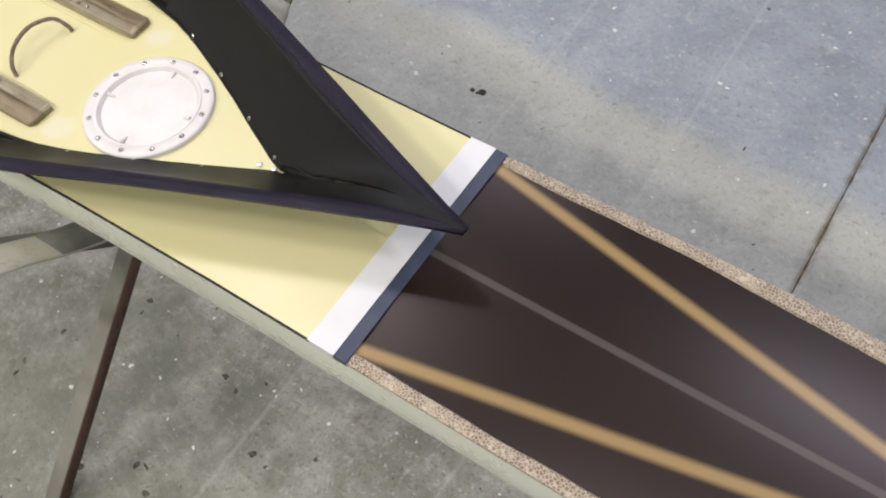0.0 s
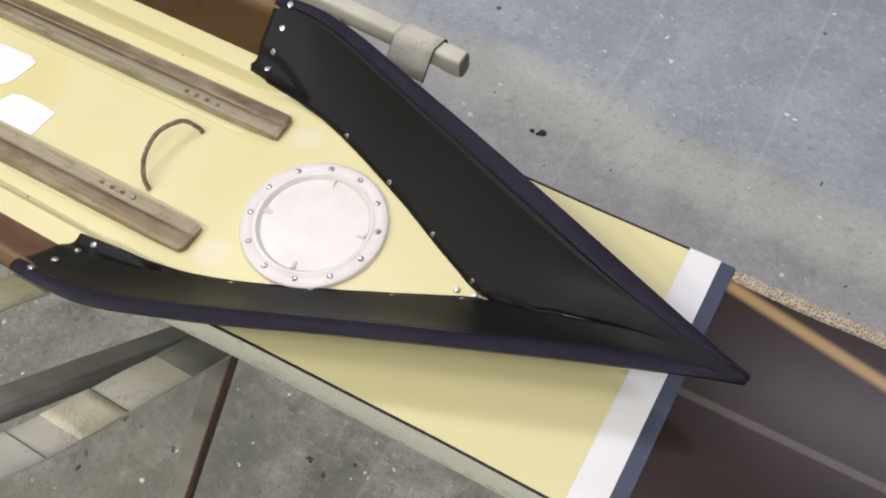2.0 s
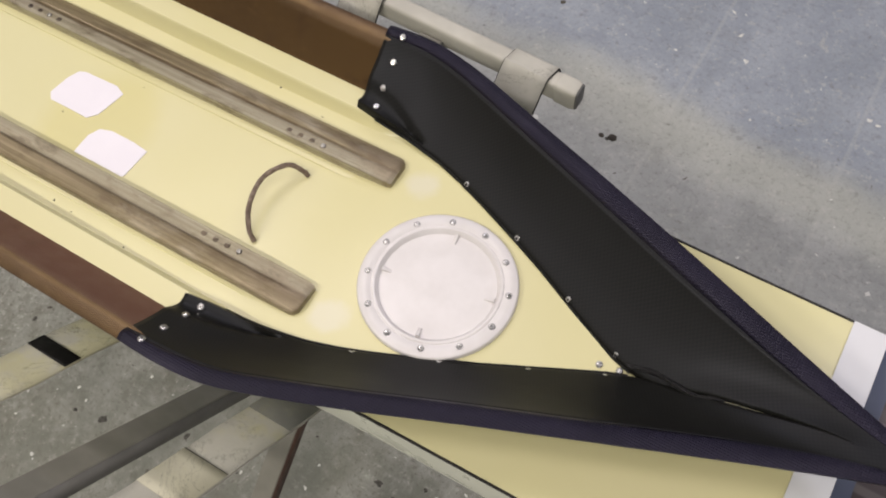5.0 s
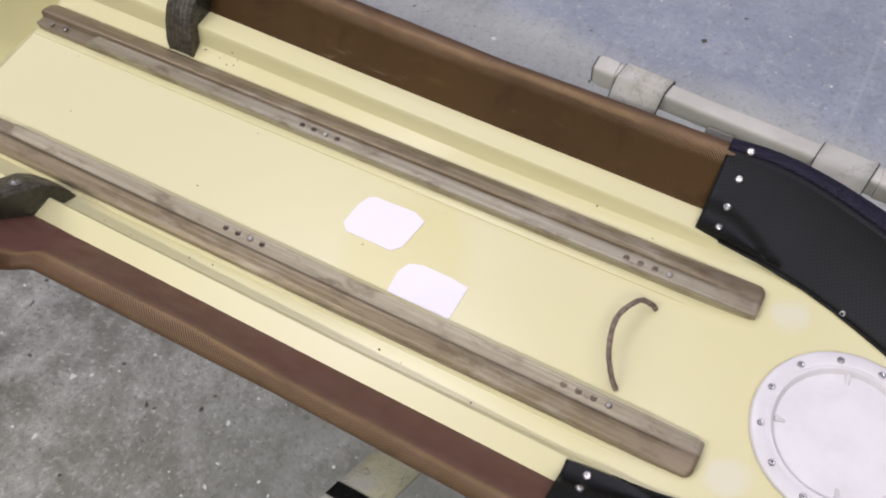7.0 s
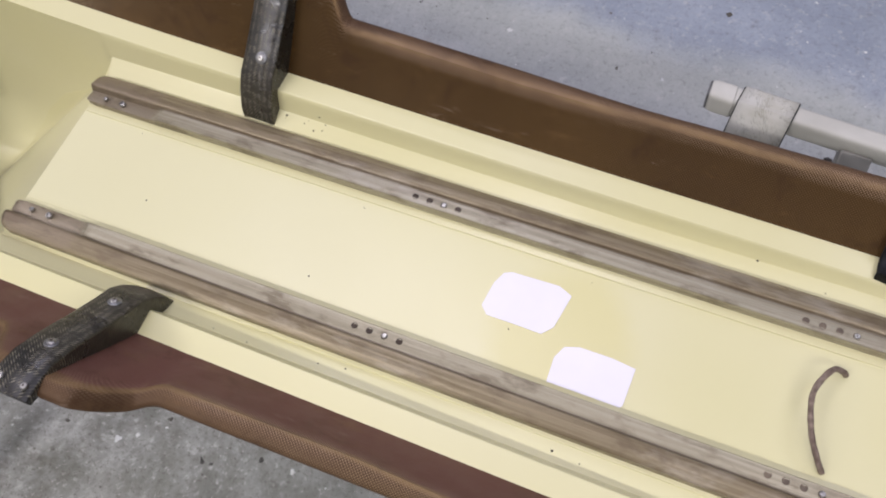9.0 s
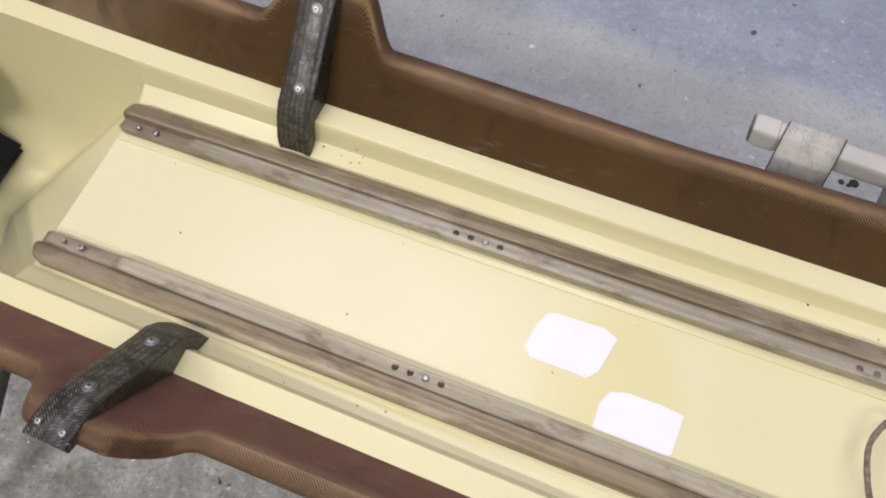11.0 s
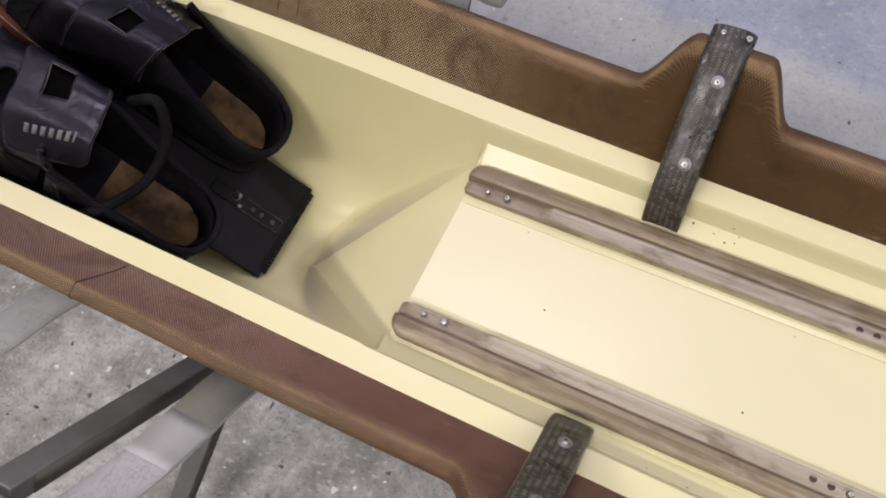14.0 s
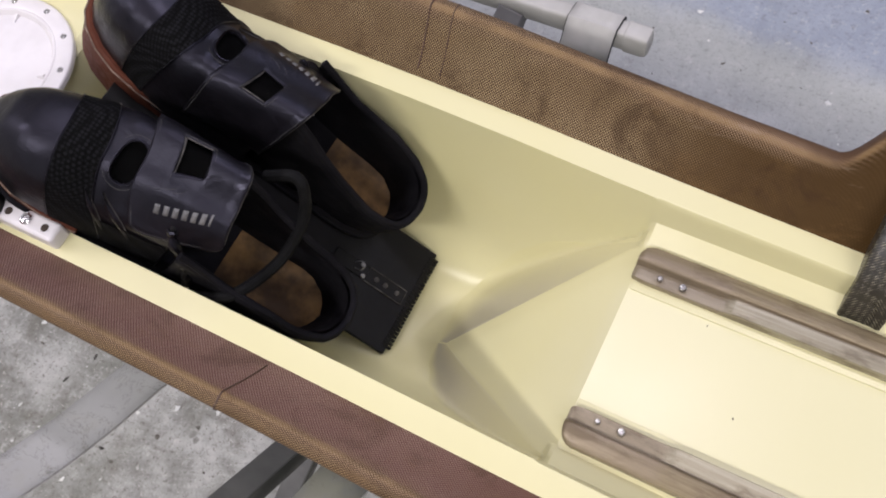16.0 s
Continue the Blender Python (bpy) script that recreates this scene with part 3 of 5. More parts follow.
# ---------------------------------------------------------------- the room
def build_room():
    floor = tagged(new("floor"), "worn grey concrete workshop floor with paint flecks", "floor", kind="structure")
    ys = sorted({*frange(-4.6, 5.6, 160), *frange(0.3, 1.8, 220)})
    wob = [0.006 * noise.noise((0.0, y * 7, 1.0)) + 0.004 * noise.noise((0.0, y * 30, 4.0)) for y in ys]
    for x0, x1, left, right in ((-5.0, 1.724, 0, 1), (1.724, 6.5, 1, 0)):
        rows = []
        for y, w in zip(ys, wob):
            a = x0 + (0.0012 + abs(w) * 0.7 if left else 0)
            b = x1 - (0.0012 + abs(w) * 0.5 if right else 0)
            rows.append([(a, y, -0.12), (a, y, -0.004), (a + 0.006 * left, y, 0), (b - 0.006 * right, y, 0), (b, y, -0.004), (b, y, -0.12)])
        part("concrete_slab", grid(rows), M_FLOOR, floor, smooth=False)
    part("joint_filler", box(1.70, 1.75, -4.6, 5.6, -0.13, -0.006), M_DUST, floor, "brown dust packed in the joint")
    # unseen walls and ceiling close the room; their pale tone adds bounced fill
    for name, b in (
        ("wall_north", (-5.1, 6.6, 5.6, 5.8, -0.1, 4.1)), ("wall_south", (-5.1, 6.6, -4.8, -4.6, -0.1, 4.1)),
        ("wall_east", (6.5, 6.7, -4.6, 5.6, -0.1, 4.1)), ("wall_west", (-5.2, -5.0, -4.6, 5.6, -0.1, 4.1)),
    ):
        tagged(part(name, box(*b), M_WALL, smooth=False), "plain pale painted workshop wall", "wall", kind="structure")
    tagged(part("ceiling", box(-5.0, 6.5, -4.6, 5.6, 4.0, 4.2), M_WALL, smooth=False), "plain pale workshop ceiling", "ceiling", kind="structure")

    def flecks(name, count, lo, hi, material, label, seed, height, skew=3.5, near=False):
        r = random.Random(seed)
        bm = bmesh.new()
        for _ in range(count):
            x, y = r.uniform(-1.6, 2.6), r.uniform(-1.0, 0.1) if near else r.choice((r.uniform(-1.0, 0.1), r.uniform(0.35, 2.4)))
            size, n, ph = lo + (hi - lo) * r.random() ** skew, r.randint(7, 12), r.uniform(0, 6)
            el, tn = r.uniform(0.4, 1.0), r.uniform(0, 3.14)
            ring = []
            for k in range(n):
                a = ph + 2 * math.pi * k / n
                q = size * r.uniform(0.45, 1.2)
                u, v = q * math.cos(a), q * math.sin(a) * el
                ring.append((x + u * math.cos(tn) - v * math.sin(tn), y + u * math.sin(tn) + v * math.cos(tn)))
            grid([[(u, v, 0.0) for u, v in ring], [(x + 0.6 * (u - x), y + 0.6 * (v - y), height * size * 10) for u, v in ring]], bm, ring=True, caps=True)
        tagged(part(name, bm, material), label, "debris", kind="stuff")

    flecks("paint_flecks", 1300, 0.0010, 0.009, M_SPECK, "dried pale paint flecks spattered on the concrete", 11, 0.015)
    flecks("grit", 1000, 0.0008, 0.0095, M_DIRT, "dark grit and dirt spots on the concrete", 12, 0.004)
    flecks("oil_spots", 120, 0.0040, 0.012, M_OIL, "dark brown oil drips dried on the concrete", 15, 0.001, 1.2, True)
    flecks("bright_flecks", 260, 0.002, 0.006, M_SPECK, "white paint drips dried on the concrete", 16, 0.01, 2.0, True)
    bm = bmesh.new()
    for cx, cy, s in ((0.867, 0.874, 0.011), (0.842, 0.869, 0.007), (0.857, 0.866, 0.005)):
        disc((cx, cy, 0), (0.1, 0.2, 1), [(s, 0), (s * 0.9, s * 0.3), (s * 0.4, s * 0.5)], 7, bm)
    tagged(part("grit_crumbs", bm, M_GRIT), "dark crumbs lying on the concrete", "debris", kind="stuff")


build_room()

# ---------------------------------------------------------------- the boat
boat = thing("rowing_boat", "cream single rowing shell with brown woven rails resting in slings", "boat")

EDGE = [(-2.4, 0.03), (-1.6, 0.10), (-0.9, 0.158), (-0.5, 0.174), (-0.1, 0.172), (0.2, 0.168), (0.72, 0.168), (0.86, 0.160), (1.0, 0.154), (1.22, 0.149), (1.7, 0.146), (2.4, 0.115), (3.2, 0.03)]
KEEL = [(-2.4, 0.80), (-1.4, 0.68), (-0.5, 0.615), (1.2, 0.615), (2.2, 0.67), (3.2, 0.82)]


LIP = [(-1.9, 0.945), (-0.7, 0.930), (-0.4, 0.924), (-0.3, 0.920), (-0.2, 0.9145), (-0.1, 0.9065), (0.0, 0.900), (0.15, 0.893), (0.3, 0.8875), (0.46, 0.882), (0.55, 0.879), (0.64, 0.877), (0.80, 0.872)]


def deck_edge(x):
    return lerp(x, EDGE)


LEDGE = [(-0.1, 0.017), (0.0, 0.017), (0.125, 0.0155), (0.30, 0.009), (0.47, 0.004), (0.56, 0.0)]


def lip_height(x):
    """The ledge at the foot of the rails, which rises aft."""
    return lerp(x, LIP)


GUARD_FOOT = [(0.787, 0.1375), (0.85, 0.131), (0.885, 0.126), (0.914, 0.1187), (0.96, 0.103), (1.05, 0.065), (1.178, 0.004)]


PROW = 0.30  # how steeply the bulkhead's side faces fall away


def smooth_max(a, b, r):
    d = max(0.0, r - abs(a - b)) / r
    return max(a, b) + d * d * r / 4


CREASE = (-0.212, -0.028, 0.85, 0.565)  # the bulkhead's point, and how fast its creases spread to the far and near side


def foot_well(x, y):
    """The well for the feet: a flat-bottomed trough closed by a bulkhead of three faces that meets its floor in a point."""
    px, py, far, near = CREASE
    ramp = 0.858 - 0.80 * (-0.046 - x)
    run = max(0.0, x - px)
    bulkhead = ramp - PROW * max(0.0, y - py - far * run, py - near * run - y)
    trough = 0.699 + (lip_height(x) - 0.699) * min(1.0, abs(y) / 0.1345) ** 4
    return smooth_max(trough, bulkhead, 0.012)


def deck_top(x, y):
    """The height of the moulded top: seat deck, side steps, foot well and after deck."""
    a = abs(y)
    level = 0.858 + 0.0085 * soft(x, 0.79, 0.93)
    if x > 0.9 and a > lerp(x, GUARD_FOOT) + 0.004:
        level = 0.872
    step = 1 - soft(x, 0.79, 0.90)
    top = lip_height(x)
    level += lerp(x, LEDGE) * min(1.0, max(0.0, (a - 0.106) / 0.027))
    lip = level + max(0.0, top - level) * step * soft(a, 0.1265, 0.1360)
    if x >= -0.046:
        return max(level, lip)
    inner = foot_well(x, y)
    flow = soft(-x, 0.046, 0.057)
    seat = max(min(inner, 0.862), lip) if a > 0.106 else min(inner, 0.862)
    well = top if a >= 0.1345 else min(inner, top)
    z = seat + (well - seat) * flow
    return z + (0.893 - z) * soft(-x, 0.66, 0.71) * (a < 0.1335)


# where the grey patch ends, by the distance from the middle
FAR_GREY = [(-0.028, -0.222), (-0.017, -0.224), (0.023, -0.230), (0.07, -0.213), (0.095, -0.186), (0.108, -0.147), (0.116, -0.08)]
NEAR_GREY = [(0.028, -0.222), (0.051, -0.224), (0.076, -0.211), (0.095, -0.192), (0.11, -0.15), (0.122, -0.06)]


def build_shell():
    xs = sorted({*frange(-1.9, -0.76, 12), *frange(-0.74, -0.30, 50), *frange(-0.298, -0.05, 130), -0.046, -0.044, *frange(-0.03, 0.76, 40), *frange(0.77, 0.95, 20)})
    ys = [*frange(0, 0.12, 49), 0.01, 0.02, 0.03, 0.04, 0.05, 0.06, 0.07, 0.08, 0.09, 0.10, 0.108, 0.115, 0.12, 0.124, 0.127, 0.1295, 0.132, 0.1335, 0.1345, 0.1355, 0.1365, 0.1375, 0.140, 0.144, 0.15]
    ys = sorted({*ys, *[-y for y in ys]})

    def row(x):
        e = deck_edge(x)
        return [(x, y, deck_top(x, y)) for y in (-e, *[v * min(1, e / 0.156) for v in ys], e)]

    part("cockpit_moulding", grid([row(x) for x in xs]), M_CREAM, boat, "cream gelcoat seat deck, side steps and foot well", crisp=24)
    part("fore_deck", grid([row(x) for x in frange(0.95, 1.341, 80)]), M_CREAM, boat, "cream gelcoat fore deck")

    for side, table in ((1, FAR_GREY), (-1, NEAR_GREY)):
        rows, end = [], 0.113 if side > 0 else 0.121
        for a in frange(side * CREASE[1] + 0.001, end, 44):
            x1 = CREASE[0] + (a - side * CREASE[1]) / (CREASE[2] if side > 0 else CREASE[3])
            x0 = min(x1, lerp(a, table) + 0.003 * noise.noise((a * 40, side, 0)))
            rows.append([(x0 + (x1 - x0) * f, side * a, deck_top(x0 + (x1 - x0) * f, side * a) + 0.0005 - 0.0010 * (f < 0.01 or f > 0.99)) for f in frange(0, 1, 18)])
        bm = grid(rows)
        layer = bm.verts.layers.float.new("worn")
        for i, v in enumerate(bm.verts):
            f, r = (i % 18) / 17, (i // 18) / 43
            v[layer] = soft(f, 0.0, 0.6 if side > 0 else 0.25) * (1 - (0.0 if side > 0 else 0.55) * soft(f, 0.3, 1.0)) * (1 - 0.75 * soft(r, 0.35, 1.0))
        part("grey_patch", bm, M_GREYED, boat, "greyish patch beside the well bulkhead")

    def section(x, n=33):
        a, b = deck_edge(x), 0.8715 - lerp(x, KEEL)
        return [(x, -a * math.cos(math.pi * k / (n - 1)), 0.8705 - b * math.sin(math.pi * k / (n - 1)) ** 0.86) for k in range(n)]

    part("hull", grid([section(x) for x in frange(-2.4, 3.2, 90)]), M_HULL, boat, "pale green-white hull skin")
    for side in (-1, 1):
        line = [(x, side * (deck_edge(x) + 0.0006), 0.8715) for x in frange(0.86, 1.341, 20)]
        part("deck_seam", tube(line, 0.0016, 6), M_SEAM, boat, "thin black deck seam")

    def film_row(x):
        e = deck_edge(x) - 0.001
        return [(x, e * k / 12, 0.8685 + 0.004 * (1 - (k / 12) ** 2)) for k in range(-12, 13)]

    part("film_deck", grid([film_row(x) for x in frange(1.372, 3.15, 70)]), M_FILM, boat, "dark translucent deck film over pale ribbons")
    for side in (-1, 1):
        rows = []
        for x in frange(1.387, 2.7, 140):
            e = deck_edge(x)
            inner = e - 0.0135 - 0.0022 * noise.noise((x * 14, side, 0)) - 0.006 * soft(x, 1.6, 1.75)
            w = lambda k: 0.0006 * noise.noise((x * 90, side * 3, k))  # noqa: E731
            rows.append([(x, side * inner, 0.8690), (x, side * (inner + 0.002), 0.8722 + w(1)), (x, side * (e - 0.004), 0.8724 + w(2)), (x, side * (e + 0.0006), 0.8705 + w(3)), (x, side * (e + 0.0006), 0.866)])
        part("honeycomb_edge", grid(rows), M_COMB, boat, "sanded tan honeycomb edge")

    def tape(name, x0, x1, lift, material, label):
        def wrap(x):
            e = deck_edge(x) + 0.0012
            flat = [(x, e * k / 16, 0.8722 + lift + 0.0012 * (1 - (k / 16) ** 2)) for k in range(-16, 17)]
            return [(x, -e, 0.864), *flat, (x, e, 0.864)]
        part(name, grid([wrap(x0), wrap(x1)]), material, boat, label)

    tape("masking_tape", 1.338, 1.371, 0.0012, M_TAPE, "white tape across the deck")
    tape("edge_tape", 1.369, 1.386, 0.0004, M_NAVY, "dark navy tape across the deck")


def hump(x, tail=0.232):
    return soft(x, 0.078, 0.128) * (1 - soft(x, 0.196, tail))


CREST = [(-1.2, 0.054), (-0.25, 0.0555), (-0.15, 0.051), (0.0, 0.0495), (0.45, 0.049), (0.55, 0.0475), (0.8, 0.049)]
CREST_Y = [(-1.2, 0.2075), (-0.1, 0.2075), (0.0, 0.205), (0.42, 0.1975), (0.55, 0.2005), (0.8, 0.2015)]
OUTER_Y = [(-1.2, 0.2205), (-0.15, 0.2215), (0.1, 0.2205), (0.42, 0.2165), (0.53, 0.2145), (0.8, 0.2165)]


def rail_section(x):
    """Foot, inner face, rounded crest, narrow top and underside of a rail, from inside to outside."""
    foot, zc = (0.1585, lip_height(x) - 0.0015), lip_height(x) + lerp(x, CREST)
    yc, yo = lerp(x, CREST_Y), lerp(x, OUTER_Y)
    face = [(foot[0] + (yc - foot[0]) * f, foot[1] + (zc - 0.0012 - foot[1]) * f - 0.0012 * math.sin(math.pi * f)) for f in (0.0, 0.14, 0.3, 0.46, 0.62, 0.78, 0.92)]
    top = [(yc, zc - 0.0002), (yc + 0.0028, zc + 0.0008), (yc + 0.45 * (yo - yc), zc + 0.0006), (yo - 0.0045, zc - 0.0006), (yo - 0.0015, zc - 0.0022), (yo, zc - 0.0050), (yo - 0.0004, zc - 0.0095)]
    under = [(yo - 0.006, zc - 0.020), (0.196, zc - 0.036), (0.180, min(zc - 0.052, 0.895)), (0.164, 0.868)]
    return face + top + under


def build_rails():
    xs = sorted({*frange(-1.2, 0.0, 50), *frange(0.0, 0.3, 70), *frange(0.3, 0.799, 30)})
    prof = rail_section(0.3)
    arc = [0.0125]
    for (y0, z0), (y1, z1) in zip(prof, prof[1:]):
        arc.append(arc[-1] + U * math.hypot(y1 - y0, z1 - z0))
    for side in (-1, 1):
        rows = []
        for x in xs:
            h, g = hump(x), min(1.0, deck_edge(x) / 0.168) if x < -0.6 else 1.0
            wave = 0.0008 * noise.noise((x * 5, side * 2, 0))
            row = []
            for i, (y, z) in enumerate(rail_section(x)):
                f = min(1.0, max(0.0, i / 7)) if i <= 12 else max(0.0, (17 - i) / 5)
                row.append((x, side * (y + 0.034 * (hump(x, 0.25) if side < 0 else h) * f + wave * (i > 1)) * g, z + 0.046 * h * f))
            rows.append(row)
        bm = grid(rows, ring=True, caps=True)
        layer = bm.verts.layers.float.new("arc")
        for i, v in enumerate(bm.verts):
            v[layer] = arc[i % len(prof)]
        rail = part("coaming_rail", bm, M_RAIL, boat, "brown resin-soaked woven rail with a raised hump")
        for at, w in ((-0.290 if side < 0 else -0.312, 0.0010), (-0.282, 0.0007))[: 1 if side < 0 else 2]:
            k = min(range(len(xs)), key=lambda i: abs(xs[i] - at))
            seam = [(q[0] + 0.0006 * math.sin(i), q[1], q[2]) for i, q in enumerate(rows[k][1:14])]
            part("lap_joint", tube(seam, w, 5), M_LAP, rail)


def build_braces():
    poly = [(0.110, 0.861), (0.113, 0.878), (0.122, 0.899), (0.133, 0.915), (0.150, 0.9275), (0.180, 0.953), (0.205, 0.975), (0.226, 0.990), (0.245, 0.9958), (0.262, 0.9965), (0.262, 0.985), (0.245, 0.978), (0.215, 0.955), (0.175, 0.905), (0.150, 0.880), (0.130, 0.858)]
    for side in (-1, 1):
        rows = []
        for w in (-0.0192, -0.0182, -0.0160, -0.010, 0.0, 0.010, 0.0160, 0.0182, 0.0192):
            s = 0.0048 * (abs(w) / 0.0192) ** 4 - 0.0006
            rows.append([(0.152 + w * (1 + 0.10 * soft(y, 0.2, 0.26)) + 0.02 * (y - 0.15), side * y, z - (s if i < 10 else 0)) for i, (y, z) in enumerate(poly)])
        brace = bevel(part("hull_brace", grid(rows, ring=True, caps=True), M_BRAID, boat, "dark braided carbon brace with steel bolts"), 0.0015)
        n1, n2 = (0, -side * 0.6, 0.8), (0, -side * 0.15, 1)
        for y, z, n, dx, r in ((0.147, 0.9262, n1, 0, 0.0050), (0.2095, 0.9785, n1, 0.0015, 0.0048), (0.250, 0.9972, n2, -0.010, 0.0038), (0.251, 0.9972, n2, 0.014, 0.0038)):
            p = Vector((0.155 + dx, side * y, z))
            screw(p + Vector(n).normalized() * 0.0008, n, r * 0.80, brace, "bolt", M_BOLT)
            part("bolt_socket", disc(p + Vector(n).normalized() * (0.0008 + r * 0.46), n, [(r * 0.30, -0.0008), (r * 0.29, 0.0001), (r * 0.12, 0.0002)], 8), M_HOLE, brace, "dark hexagon socket")
            if r > 0.004:
                part("washer", disc(p, n, [(r * 1.30, -0.001), (r * 1.30, 0.0009), (r * 1.18, 0.0013)], 16), M_DULL, brace)


def build_tracks():
    for side in (-1, 1):
        prof = [(0.0672, 0.858), (0.0672, 0.8715), (0.0680, 0.8724), (0.0720, 0.8722), (0.0790, 0.8714), (0.0820, 0.8706), (0.0834, 0.8708), (0.0843, 0.8726), (0.0856, 0.8738), (0.0880, 0.8740), (0.0930, 0.8730), (0.0980, 0.8714), (0.1015, 0.8700), (0.1036, 0.8684), (0.1040, 0.858)]
        rows = []
        for x in (-0.048, -0.0475, -0.0465, -0.045, -0.043, -0.040, -0.036, -0.031, -0.02, *sorted({*frange(0.0, 0.82, 24), 0.040, 0.044, 0.047, 0.050}), 0.85, 0.866, 0.870, 0.873, 0.8755, 0.8765, 0.877):
            end = max(0.0, (-0.044 - x) / 0.004, (x - 0.873) / 0.004)
            reach = min(x + 0.048, 0.877 - x)
            bend = 0.015 if x < 0.4 else 0.009
            cut = bend - math.sqrt(max(0.0, bend**2 - (bend - min(bend, reach)) ** 2))
            fill = soft(x, 0.825, 0.855)
            thin = 0.0050 * (1 - soft(x, 0.036, 0.052))
            rows.append([(x, side * (min(0.1040 - cut, max(0.0672 + 0.3 * cut, y))), z + (max(0.0, 0.8735 - z) * fill if 0.075 < y < 0.0845 else 0) - (thin if 0.0664 < y < 0.0825 and z > 0.86 else 0) - 0.0022 * end * (z > 0.86)) for y, z in prof])
        bed = [(0.0585, 0.8575), (0.0590, 0.8594), (0.0640, 0.8600), (0.1045, 0.8600), (0.1075, 0.8594), (0.1080, 0.8575)]
        part("track_bed", grid([[(x, side * y, z - (0.0012 if x in (-0.045, 0.905) else 0)) for y, z in bed] for x in (-0.045, -0.043, 0.895, 0.905)], ring=True, caps=True), M_CREAM, boat, "raised cream track bed")
        track = part("slide_track", grid(rows, ring=True, caps=True), M_TRACK, boat, "stained grey-brown aluminium slide track")
        for x in (0.355, 0.3705, 0.386, 0.4015, 0.743, 0.758, 0.773, 0.788):
            part("track_hole", disc((x, side * 0.0745, 0.8718), (0, 0, 1), [(0.0034, 0.0003), (0.0030, 0.0006), (0.0026, 0.0002)], 12), M_HOLE if x < 0.6 else M_PLUG, track)
        for x, r in ((0.0, 0.0036), (-0.022, 0.0026), (0.3863, 0.0028), (0.788, 0.0028)):
            screw((x, side * 0.0745, 0.8700 if x < 0.1 else 0.8722), (0, 0, 1), r, track, "screw", M_BOLT)


